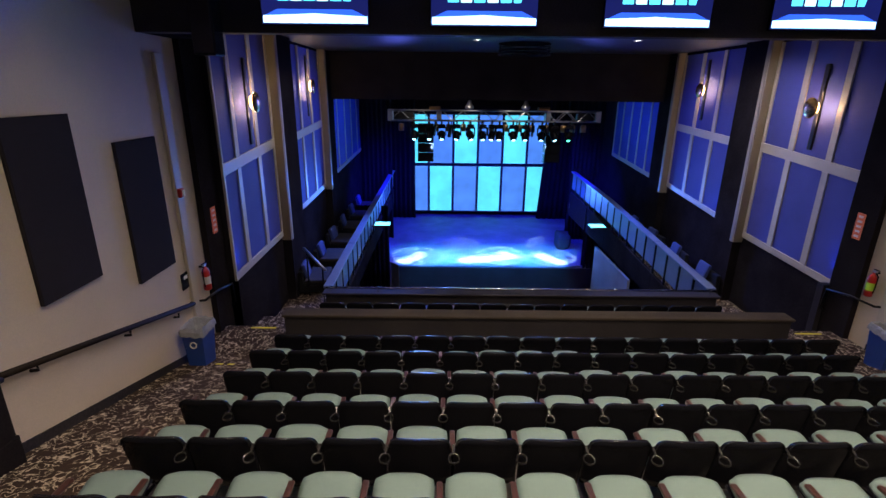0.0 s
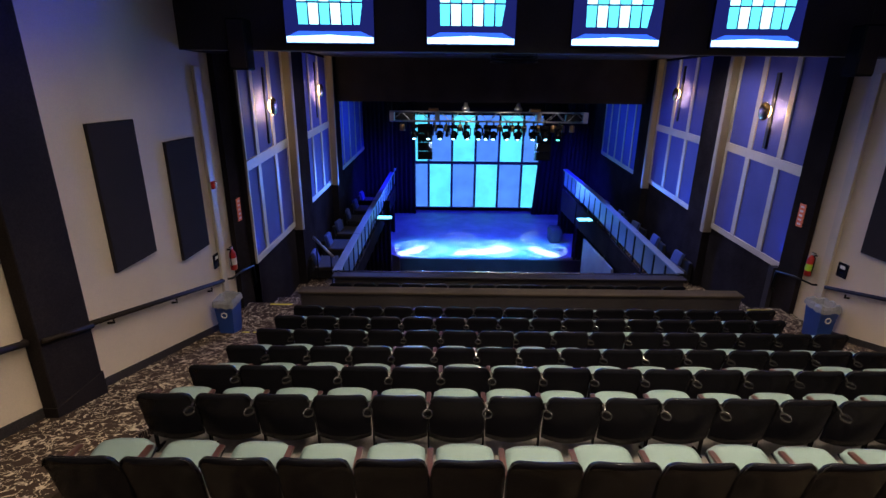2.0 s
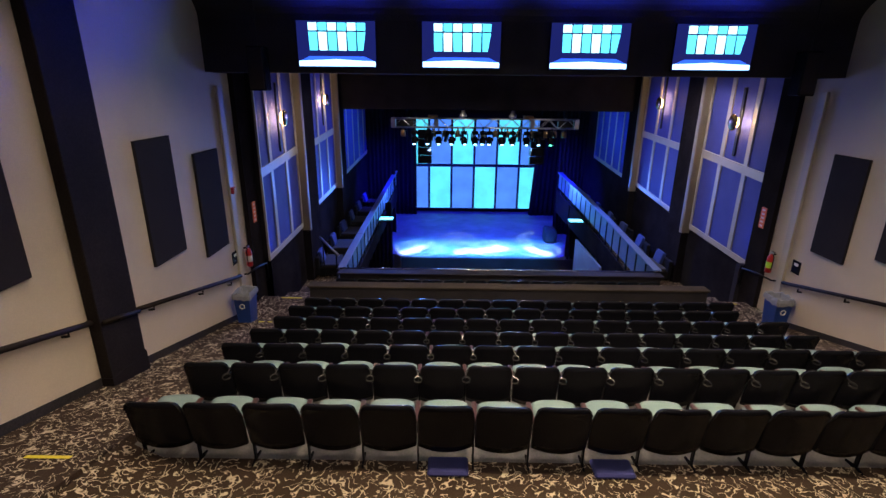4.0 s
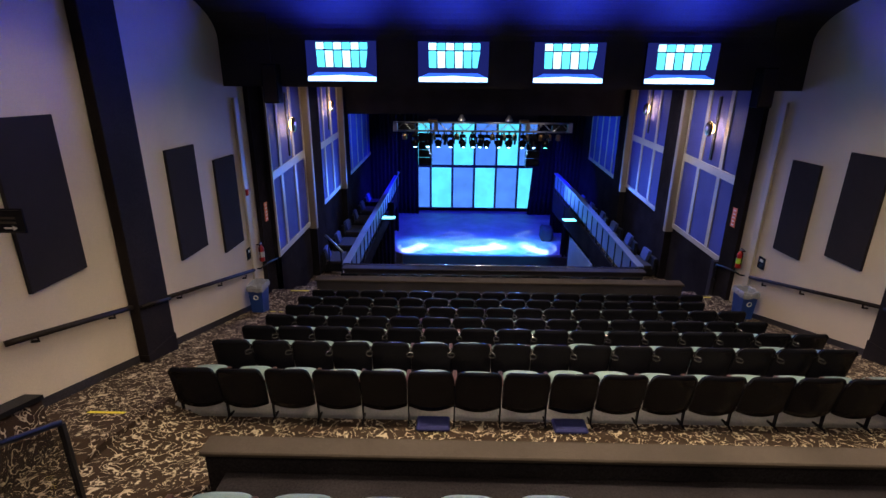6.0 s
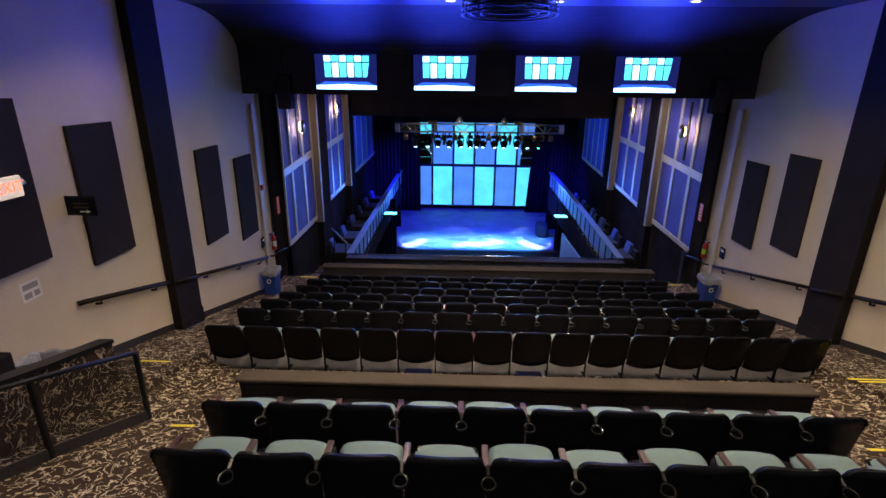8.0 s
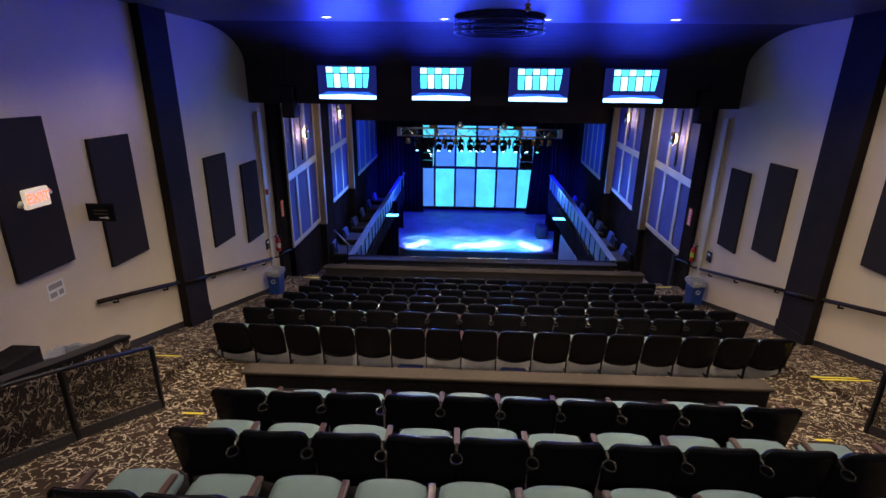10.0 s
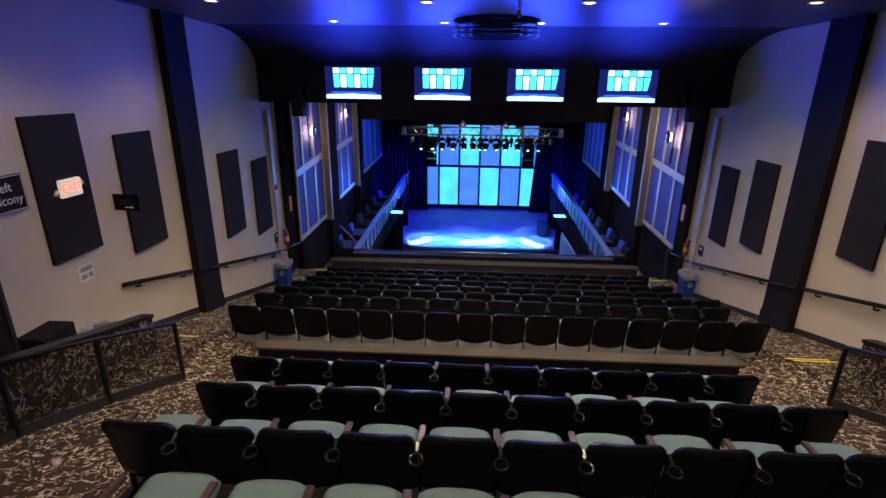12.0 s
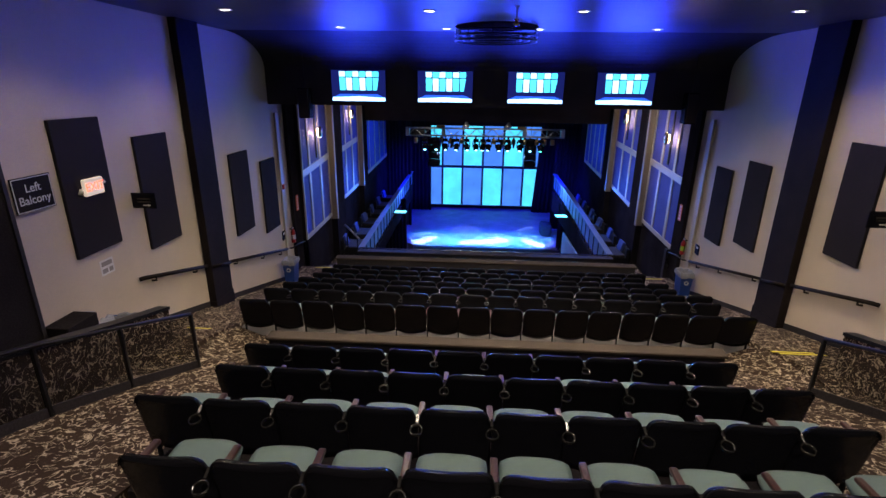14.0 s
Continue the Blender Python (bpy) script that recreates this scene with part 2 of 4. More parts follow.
M = dict(
    wall=material("painted_wall_beige", (0.60, 0.505, 0.40), 0.55, 0, 90, 0.06, 0.12, 0.05, 0.4),
    black=material("black_paint", (0.032, 0.028, 0.031), 0.7, 0, 50, 0.3, 0.1, 0.25, 0.2),
    column=material("black_column_paint", (0.016, 0.012, 0.012), 0.75, 0, 50, 0.3, 0.1, 0.25, 0.12),
    hallblack=material("deep_black_paint", (0.022, 0.019, 0.021), 0.9, 0, 50, 0.3, 0.1, 0.25, 0.0),
    railpaint=material("dark_brown_rail_paint", (0.016, 0.011, 0.009), 0.6, 0, 60, 0.3, 0.05, 0.2, 0.15),
    ceiling=material("dark_ceiling_paint", (0.07, 0.07, 0.09), 0.44, 0, 60, 0.1, 0.06, 0.15, 0.4),
    carpet=carpet_material(),
    acoustic=material("black_acoustic_fabric", (0.022, 0.018, 0.022), 0.9, 0, 200, 0.3, 0.3, 0.1, 0.2),
    shell=material("black_moulded_plastic", (0.008, 0.008, 0.0115), 0.22, 0, 120, 0.2, 0.10, 0.2, 0.11),
    gloss=material("glossy_black_edge", (0.008, 0.008, 0.009), 0.13, 0, 120, 0.2, 0.10, 0.2, 0.6),
    teal=material("teal_seat_fabric", (0.15, 0.208, 0.204), 0.85, 0, 260, 0.16, 0.35, 0.12, 0.3),
    wood=material("dark_red_wood", (0.045, 0.014, 0.011), 0.35, 0, 30, 0.35, 0.1, 0.3, 0.5),
    ring=material("dark_ring_metal", (0.06, 0.058, 0.06), 0.2, 0.8, 80, 0.2, 0.05, 0.2),
    smoked=material("smoked_glass", (0.02, 0.018, 0.016), 0.08, 0, 60, 0.1, 0.0, 0.1),
    # orange base colour with a weak emission added
    orange=glow("orange_notice", (1.0, 0.22, 0.08), 0.10, (0.6, 0.15, 0.06)),
    paper=material("white_paper", (0.7, 0.68, 0.66), 0.8, 0, 60, 0.05, 0.02, 0.1),
    ink=material("printed_ink", (0.30, 0.27, 0.25), 0.7, 0, 60, 0.1, 0.02, 0.1),
    lime=material("lime_label", (0.45, 0.75, 0.05), 0.6, 0, 60, 0.1, 0.02, 0.1),
    iron=material("black_iron", (0.015, 0.015, 0.017), 0.4, 0.6, 80, 0.3, 0.1, 0.2),
    cap=material("cap_carpet_grey_brown", (0.060, 0.048, 0.038), 0.95, 0, 220, 0.35, 0.4, 0.2, 0.1),
    chrome=material("chrome", (0.7, 0.7, 0.72), 0.18, 1.0, 60, 0.05, 0.0, 0.1),
    brass=material("brass", (0.55, 0.34, 0.12), 0.25, 1.0, 60, 0.1, 0.05, 0.15),
    blue=material("blue_wall_panel", (0.075, 0.085, 0.36), 0.7, 0, 140, 0.12, 0.15, 0.10, 0.3),
    concrete=material("grey_floor_paint", (0.125, 0.112, 0.104), 0.6, 0, 40, 0.2, 0.1, 0.3),
    trim=material("cream_trim", (0.52, 0.46, 0.37), 0.42, 0, 60, 0.05, 0.05, 0.08, 0.4),
    # cream trim darkened to tan, its shade put into the colour
    jamb=material("shaded_cream_jamb", (0.33, 0.275, 0.19), 0.5, 0, 60, 0.08, 0.05, 0.1, 0.3),
    can=material("blue_bin_plastic", (0.015, 0.05, 0.24), 0.45, 0, 50, 0.12, 0.05, 0.2),
    bag=material("clear_bin_bag", (0.30, 0.31, 0.36), 0.25, 0, 60, 0.2, 0.3, 0.2),
    red=material("red_enamel", (0.5, 0.02, 0.015), 0.3, 0, 40, 0.1, 0.02, 0.1),
    tape=material("yellow_tape", (0.75, 0.62, 0.03), 0.6, 0, 60, 0.15, 0.05, 0.2),
    white=material("white_plastic", (0.78, 0.74, 0.66), 0.5, 0, 60, 0.05, 0.02, 0.1),
    drape=folded("black_velour", (0.018, 0.016, 0.019)),
    stage=material("stage_boards", (0.17, 0.165, 0.165), 0.62, 0, 20, 0.3, 0.05, 0.3),
    steel=material("aluminium", (0.48, 0.48, 0.50), 0.32, 0.85, 60, 0.1, 0.05, 0.15),
    amber=material("amber_can", (0.45, 0.26, 0.12), 0.35, 0.8, 60, 0.1, 0.05, 0.15),
    lounge=material("black_leatherette", (0.008, 0.008, 0.010), 0.65, 0, 120, 0.25, 0.15, 0.2),
    cushion=material("blue_cushion_cloth", (0.06, 0.09, 0.27), 0.8, 0, 180, 0.2, 0.2, 0.15),
    mat=material("navy_mat_cloth", (0.022, 0.024, 0.12), 0.85, 0, 180, 0.2, 0.2, 0.15),
    railpanel=material("slate_rail_panel", (0.11, 0.14, 0.24), 0.5, 0, 60, 0.1, 0.05, 0.15),
    benchcloth=material("grey_brown_bench_cloth", (0.035, 0.03, 0.028), 0.85, 0, 150, 0.2, 0.2, 0.15),
    greywall=material("grey_panel", (0.30, 0.31, 0.36), 0.6, 0, 60, 0.1, 0.05, 0.15),
    bulbglow=glow("warm_bulb", (1.0, 0.60, 0.24), 12),
    downglow=glow("downlight_lens", (1.0, 0.93, 0.82), 22),
    bright=lit_cloth("led_panel_teal", (0.11, 0.74, 0.98), 1.2),
    dull=lit_cloth("led_panel_blue", (0.085, 0.27, 0.92), 1.0),
    tvpane=glow("tv_pane_teal", (0.10, 0.72, 0.95), 2.0),
    tvpane2=glow("tv_pane_white", (0.50, 0.95, 1.0), 2.2),
    tvfloor=glow("tv_floor_white", (0.42, 0.75, 1.0), 3.0),
    tvfloor2=glow("tv_floor_blue", (0.03, 0.12, 1.0), 1.6),
    tvdark=glow("tv_dark_blue", (0.02, 0.03, 0.28), 0.45),
    exitred=glow("exit_letters", (1.0, 0.12, 0.05), 3.0),
    exitface=glow("exit_face", (1.0, 0.75, 0.55), 0.5, (0.7, 0.7, 0.65)),
    glowtop=glow("led_bar", (0.15, 0.75, 1.0), 4.0),
    lens=glow("moving_head_lens", (0.35, 0.8, 1.0), 6),
    lensg=glow("moving_head_lens_green", (0.1, 1.0, 0.5), 4),
)

_b = M["smoked"].node_tree.nodes["Principled BSDF"]
_b.inputs["Alpha"].default_value = 0.30

# ---- mesh helpers ----
def obj(name, bm, mat, smooth=False):
    me = bpy.data.meshes.new(name)
    bmesh.ops.recalc_face_normals(bm, faces=bm.faces)
    bm.to_mesh(me)
    bm.free()
    me.materials.append(M[mat] if isinstance(mat, str) else mat)
    if smooth:
        for p in me.polygons:
            p.use_smooth = True
    return new(name, me)


def part(name, bm, mat, parent, label="", smooth=False):
    ob = obj(name, bm, mat, smooth)
    ob.parent = parent
    if label:
        ob["label"] = label
    return ob


def box(x0, x1, y0, y1, z0, z1, bevel=0.0, bm=None, segs=1):
    b = bmesh.new()
    bmesh.ops.create_cube(b, size=1)
    for v in b.verts:
        v.co = Vector((x0 + (v.co.x + 0.5) * (x1 - x0), y0 + (v.co.y + 0.5) * (y1 - y0), z0 + (v.co.z + 0.5) * (z1 - z0)))
    if bevel:
        bmesh.ops.bevel(b, geom=b.edges[:], offset=bevel, segments=segs, profile=0.6, affect="EDGES")
    if bm is None:
        return b
    return merge(bm, b)


def merge(bm, b, m=None):
    me = bpy.data.meshes.new("tmp")
    if m is not None:
        b.transform(m)
    b.to_mesh(me)
    b.free()
    bm.from_mesh(me)
    bpy.data.meshes.remove(me)
    return bm


def tube(pts, r, n=8, closed=False):
    """A round bar along points."""
    bm = bmesh.new()
    pts = [Vector(p) for p in pts]
    rings = []
    for i, p in enumerate(pts):
        a = pts[i - 1] if (i or closed) else p
        c = pts[(i + 1) % len(pts)] if (i < len(pts) - 1 or closed) else p
        d = (c - a).normalized()
        side = d.cross(Vector((0, 0, 1)))
        if side.length < 0.05:
            side = d.cross(Vector((1, 0, 0)))
        side.normalize()
        up = side.cross(d)
        rings.append([bm.verts.new(p + side * r * math.cos(k * math.tau / n) + up * r * math.sin(k * math.tau / n)) for k in range(n)])
    last = len(rings) if closed else len(rings) - 1
    for i in range(last):
        a, b = rings[i], rings[(i + 1) % len(rings)]
        for k in range(n):
            bm.faces.new((a[k], a[(k + 1) % n], b[(k + 1) % n], b[k]))
    if not closed:
        bm.faces.new(rings[0])
        bm.faces.new(rings[-1])
    return bm


def lathe(profile, n=20, at=(0, 0, 0)):
    """A turned body from (radius, height) pairs."""
    bm = bmesh.new()
    rings = [[bm.verts.new((at[0] + r * math.cos(k * math.tau / n), at[1] + r * math.sin(k * math.tau / n), at[2] + z)) for k in range(n)] for r, z in profile]
    for a, b in zip(rings, rings[1:]):
        for k in range(n):
            bm.faces.new((a[k], a[(k + 1) % n], b[(k + 1) % n], b[k]))
    bm.faces.new(rings[0])
    bm.faces.new(rings[-1])
    return bm


def extrude_poly(poly, axis, a, b):
    """A flat outline, given in the other two axes in order, pulled from a to b along the axis."""
    bm = bmesh.new()

    def co(p, v):
        return {"x": (v, p[0], p[1]), "y": (p[0], v, p[1]), "z": (p[0], p[1], v)}[axis]
    A, B = [bm.verts.new(co(p, a)) for p in poly], [bm.verts.new(co(p, b)) for p in poly]
    bm.faces.new(A)
    bm.faces.new(B[::-1])
    for i in range(len(poly)):
        bm.faces.new((A[i], A[i - 1], B[i - 1], B[i]))
    return bm


def thing(name, label, category, group="", at=(0, 0, 0), rz=0):
    ob = new(name)
    ob.matrix_world = pose(*at, 0, 0, rz)
    return tagged(ob, label, category, group)


def structure(name, bm, mat, label, smooth=False):
    return tagged(obj(name, bm, mat, smooth), label, name.split("_")[0], "", "structure")


def lettering(name, text, size, mat, m, parent, extrude=0.002):
    c = bpy.data.curves.new(name, "FONT")
    c.body, c.size, c.extrude, c.align_x, c.align_y = text, size, extrude, "CENTER", "CENTER"
    tmp = bpy.data.objects.new("tmp_text", c)
    scene.collection.objects.link(tmp)
    bpy.context.view_layer.update()
    me = bpy.data.meshes.new_from_object(tmp.evaluated_get(bpy.context.evaluated_depsgraph_get()))
    bpy.data.objects.remove(tmp)
    me.materials.clear()
    me.materials.append(M[mat])
    ob = new(name, me)
    ob.parent = parent
    ob.matrix_basis = m
    return ob


# ---- balcony shell ----
def ramp(y):
    """Height of the side aisles."""
    if y > 7.5:
        return -1.28
    if y > 0.9:
        return -1.28 + 0.258 * (7.5 - y)
    if y > 0.1:
        return 0.423 + 0.01 * (0.9 - y)
    return 0.431 + 0.27 * (0.1 - y)


REAR = -8.5
for nm, x0, x1, side in (("wall_left", WL - 0.25, WL, "left"), ("wall_right", WR, WR + 0.25, "right")):
    structure(nm, box(x0, x1, REAR, 8.45, -3.0, CEIL), "wall", "beige painted side wall of the balcony")
# unseen rear wall, black to keep brown reflections off the seat backs
structure("wall_rear", box(WL - 0.25, WR + 0.25, REAR - 0.25, REAR, -3, CEIL + 0.3), "hallblack", "unseen rear wall, black against reflections in the seat backs")
# flat ceiling that curves down to the header over the balcony front
structure("ceiling", box(WL - 0.25, WR + 0.25, REAR, 5.5, CEIL, CEIL + 0.3), "ceiling", "flat dark blue-grey painted ceiling")
pro = [(5.501, CEIL)]
for k in range(1, 13):
    a = k / 12 * math.pi / 2
    pro.append((5.5 + 2.0 * math.sin(a), 4.75 + (CEIL - 4.75) * math.cos(a)))
pro += [(7.5, 3.84), (7.75, 3.84), (7.75, CEIL + 0.3), (5.501, CEIL + 0.3)]
structure("ceiling_cove", extrude_poly(pro, "x", WL - 0.25, WR + 0.25), "black", "black cove curving down to the header", False)
# carpeted side aisles
for nm, x0, x1 in (("floor_aisle_left", WL, -4.66), ("floor_aisle_right", 4.66, WR)):
    poly = [(8.75, -1.28), (7.5, -1.28), (0.9, ramp(0.9)), (0.1, ramp(0.1)), (REAR, ramp(REAR)), (REAR, -3), (8.75, -3)]
    structure(nm, extrude_poly(poly, "x", x0, x1), "carpet", "brown carpeted sloping aisle with pale curls")
for x0, x1, sx in ((WL, WL + 0.02, 1), (WR - 0.02, WR, -1)):
    poly = [(8.05, ramp(8) + 0.12), (7.5, ramp(7.5) + 0.12), (0.9, ramp(0.9) + 0.12), (0.9, ramp(0.9) - 0.02), (7.5, -1.30), (8.05, -1.30)]
    structure("baseboard", extrude_poly(poly, "x", x0, x1), "black", "black painted baseboard along the sloping aisle")

# ---- seat terraces ----
FRONT = [(6.90, -1.31), (6.10, -1.12), (5.28, -0.93), (4.38, -0.70), (3.58, -0.49), (2.74, -0.28), (1.61, -0.01)]  # back-top y, floor z
BACK = [(-1.01, 0.66), (-1.93, 0.95), (-2.82, 1.22), (-3.70, 1.46), (-4.6, 1.74), (-5.5, 2.0)]
for i, (y, z) in enumerate(FRONT):
    y0, y1 = y - 0.12, (FRONT[i - 1][0] - 0.12 if i else 8.06)
    if i == 6:
        structure("floor_cross_aisle", box(-4.66, 4.66, 0.24, 1.84, -3, 0.002), "carpet", "brown carpeted cross aisle with pale curls")
        y0 = 1.841
    structure("floor_terrace", box(-4.66, 4.66, y0, y1, -3, z), "concrete", "grey painted concrete seating terrace of the front block")
for i, (y, z) in enumerate(BACK):
    y0, y1 = (BACK[i + 1][0] + 0.76 if i < 5 else REAR), (y + 0.76 if i else 0.24)
    structure("floor_terrace", box(-3.099 if i < 3 else -2.549, 2.739, y0, y1, -3, z), "hallblack", "black painted concrete seating terrace of the rear block")
for sx, x1, nm in ((-1, -3.341, "left"), (1, 3.231, "right")):
    for ya, yb, xi in ((0.24, -3.25, -3.10 if sx < 0 else 2.74), (-3.251, REAR, -2.55 if sx < 0 else 2.74)):
        poly = [(ya, ramp(ya))] + ([(0.1, ramp(0.1))] if ya > 0.1 else []) + [(yb, ramp(yb)), (yb, -3), (ya, -3)]
        structure("floor_rear_aisle_" + nm, extrude_poly(poly, "x", min(xi, sx * 4.66), max(xi, sx * 4.66)), "carpet", "brown carpeted sloping aisle beside the rear block")
    bm = bmesh.new()
    quad = [(sx * 4.66, 0.241, ramp(0.24)), (x1, 0.241, ramp(0.24)), (x1 * 1.04, 1.5, 0.004), (sx * 4.66, 1.9, ramp(1.9))]
    top = [bm.verts.new(p) for p in quad]
    low = [bm.verts.new((p[0], p[1], -0.05)) for p in quad]
    for k in range(4):
        bm.faces.new((top[k], top[k - 1], low[k - 1], low[k]))
    bm.faces.new((top[0], top[1], top[2]))
    bm.faces.new((top[0], top[2], top[3]))
    bm.faces.new(low)
    structure("floor_blend_" + nm, bm, "carpet", "brown carpeted slope between the aisles")
# knee wall before the rear block
knee = thing("knee_wall", "black knee wall with a grey-brown carpeted cap", "low wall")
knee["kind"] = "structure"
part("body", box(-3.27, 3.18, 0.25, 0.42, 0.0, 0.83), "hallblack", knee)
part("cap", box(-3.31, 3.22, 0.22, 0.45, 0.83, 0.88, 0.012), "cap", knee, "grey-brown carpeted cap")
# knee wall before the front row
knee = thing("front_wall", "black low wall with a carpeted cap before the front row", "low wall")
knee["kind"] = "structure"
part("body", box(-4.50, 4.58, 8.10, 8.33, -3.0, -0.76), "black", knee)
part("cap", box(-4.54, 4.62, 8.06, 8.37, -0.76, -0.71, 0.012), "cap", knee, "grey-brown carpeted cap")

# ---- columns and wall panels of the balcony ----
for x0, x1, nm in ((WL, WL + 0.16, "left"), (WR - 0.16, WR, "right")):
    col = thing("wall_column", "tall black painted column standing against the wall", "column", "black wall columns")
    part("shaft", box(x0, x1, 3.38, 4.12 if x0 < 0 else 4.24, ramp(4.24) - 0.1, CEIL + 0.01, 0.01), "column", col)
    g = 0.012 if x0 < 0 else 0.0
    part("plinth", box(x0 - (0.012 if x0 > 0 else 0), x1 + g, 3.366, 4.134 if x0 < 0 else 4.254, ramp(4.28) - 0.1, ramp(3.38) + 0.12, 0.006), "column", col)

PANELS = {-1: [(4.92, 5.86, 0.89, 2.83), (6.55, 7.47, 0.48, 2.44), (1.85, 2.74, 1.59, 3.52), (0.28, 1.18, 1.96, 3.88)],
          1: [(4.91, 5.78, 0.87, 2.82), (6.40, 7.23, 0.54, 2.48), (2.03, 2.84, 1.58, 3.55), (0.42, 1.28, 1.96, 3.88)]}
for sx in (-1, 1):
    for y0, y1, z0, z1 in PANELS[sx]:
        x = WL if sx < 0 else WR
        p = thing("acoustic_panel", "black fabric acoustic panel fixed to the beige wall", "acoustic panel", "acoustic wall panels")
        part("board", box(*sorted((x, x - sx * 0.03)), y0 + 0.004, y1 - 0.004, z0 + 0.004, z1 - 0.004), "black", p)
        part("fabric_face", box(*sorted((x - sx * 0.03, x - sx * 0.048)), y0, y1, z0, z1, 0.008), "acoustic", p)

# handrails on brackets along both walls
for sx in (-1, 1):
    w = WL if sx < 0 else WR
    for ya, yb in ((1.46, 3.32), (4.22, 7.70)):
        x = w - sx * 0.09
        hr = thing("handrail", "black metal handrail on brackets along the beige wall", "handrail", "wall handrails")
        part("rail", tube([(w - sx * 0.02, ya - 0.06, ramp(ya) + 0.93), (x, ya, ramp(ya) + 0.94), (x, yb, ramp(yb) + 0.94), (w - sx * 0.02, yb + 0.05, ramp(yb) + 0.92)], 0.036, 10), "railpaint", hr, smooth=True)
        n = 2 if yb - ya < 2.5 else 3
        for k in range(n):
            yy = ya + (yb - ya) * (k + 0.5) / n + (-0.2 if k == 0 else 0.1)
            zz = ramp(yy) + 0.94
            part("bracket", tube([(w - sx * 0.005, yy, zz - 0.09), (x, yy, zz - 0.08), (x, yy, zz - 0.02)], 0.018, 6), "railpaint", hr)
for sx in (-1, 1):
    xf = (WL + 0.16 if sx < 0 else WR - 0.16) - sx * 0.035
    hr = thing("handrail", "short dark handrail across the black column", "handrail", "wall handrails")
    part("rail", tube([(xf, 3.40, ramp(3.4) + 0.94), (xf, 4.10, ramp(4.1) + 0.94)], 0.028, 10), "railpaint", hr, smooth=True)
    part("bracket", box(*sorted((xf, xf + sx * 0.036)), 3.70, 3.76, ramp(3.73) + 0.90, ramp(3.73) + 0.94), "railpaint", hr)
# corner trim at the front end of the balcony walls
for sx in (-1, 1):
    w = WL if sx < 0 else WR
    structure("trim", box(min(w, w - sx * 0.06), max(w, w - sx * 0.06), 7.78, 7.98, -1.28, 3.6, 0.01), "trim", "cream painted corner trim")
    # black end pier with the exit notice
    structure("wall_pier", box(min(w - sx * 0.10, w + sx * 0.5), max(w - sx * 0.10, w + sx * 0.5), 8.46, 9.08, -3.0, HALL_CEIL), "hallblack", "black painted pier at the end of the balcony")


# ---- seats ----
PITCH = 0.55


def back_shell(w, z0, z1, th, y_top, y_bot, curve, corner=0.092):
    """A curved seat back with deeply rounded top corners and a rolled top lip."""
    bm = bmesh.new()
    nx, nz = 16, 8
    grid = {}
    for s in (0, 1):
        for i in range(nx + 1):
            u = math.sin((i / nx - 0.5) * math.pi) * 0.6 + (i / nx * 2 - 1) * 0.4
            d = max(0.0, (abs(u) - 1) * w / 2 + corner)
            drop = corner - math.sqrt(max(0.0, corner * corner - d * d))
            for j in range(nz + 1):
                v = j / nz
                top = z1 - drop - 0.010 * u * u
                bot = z0 - 0.05 * (1 - u * u)
                z = bot + (top - bot) * v
                half = w / 2 * (1 - 0.03 * (1 - v) ** 2 - 0.055 * v ** 8)
                y = y_bot + (y_top - y_bot) * (z - z0) / (z1 - z0) + curve * u * u + (th if s else 0)
                y -= 0.016 * max(0.0, v - 0.8) / 0.2 * (1 if s == 0 else 0.6)
                grid[s, i, j] = bm.verts.new((u * half, y, z))
    for i in range(nx):
        for j in range(nz):
            bm.faces.new((grid[0, i, j], grid[0, i + 1, j], grid[0, i + 1, j + 1], grid[0, i, j + 1]))
            bm.faces.new((grid[1, i, j + 1], grid[1, i + 1, j + 1], grid[1, i + 1, j], grid[1, i, j]))
    for i in range(nx):
        for j in (0, nz):
            bm.faces.new((grid[0, i, j], grid[1, i, j], grid[1, i + 1, j], grid[0, i + 1, j]))
    for j in range(nz):
        for i in (0, nx):
            bm.faces.new((grid[0, i, j], grid[0, i, j + 1], grid[1, i, j + 1], grid[1, i, j]))
    return bm


def seat_pad(w, th):
    """The tipped seat cushion: rounded front, puffed top."""
    bm = bmesh.new()
    n, m = 10, 8
    top, low = {}, {}
    for i in range(n + 1):
        u = i / n * 2 - 1
        for j in range(m + 1):
            v = j / m
            d = 0.43 * v
            half = w / 2 * (1 - 0.16 * max(0, v - 0.75) ** 2 / 0.0625)
            front = 1 - 0.10 * abs(u) ** 4 * (v > 0.9)
            edge = max(abs(u), abs(2 * v - 1))
            puff = th * (1 - edge ** 6 * 0.75)
            top[i, j] = bm.verts.new((u * half, d * front, puff))
            low[i, j] = bm.verts.new((u * half * 0.98, d * front * 0.98, -0.02))
    for i in range(n):
        for j in range(m):
            bm.faces.new((top[i, j], top[i + 1, j], top[i + 1, j + 1], top[i, j + 1]))
            bm.faces.new((low[i, j + 1], low[i + 1, j + 1], low[i + 1, j], low[i, j]))
    for i in range(n):
        for j in (0, m):
            bm.faces.new((top[i, j], low[i, j], low[i + 1, j], top[i + 1, j]))
    for j in range(m):
        for i in (0, n):
            bm.faces.new((top[i, j], top[i, j + 1], low[i, j + 1], low[i, j]))
    return bm


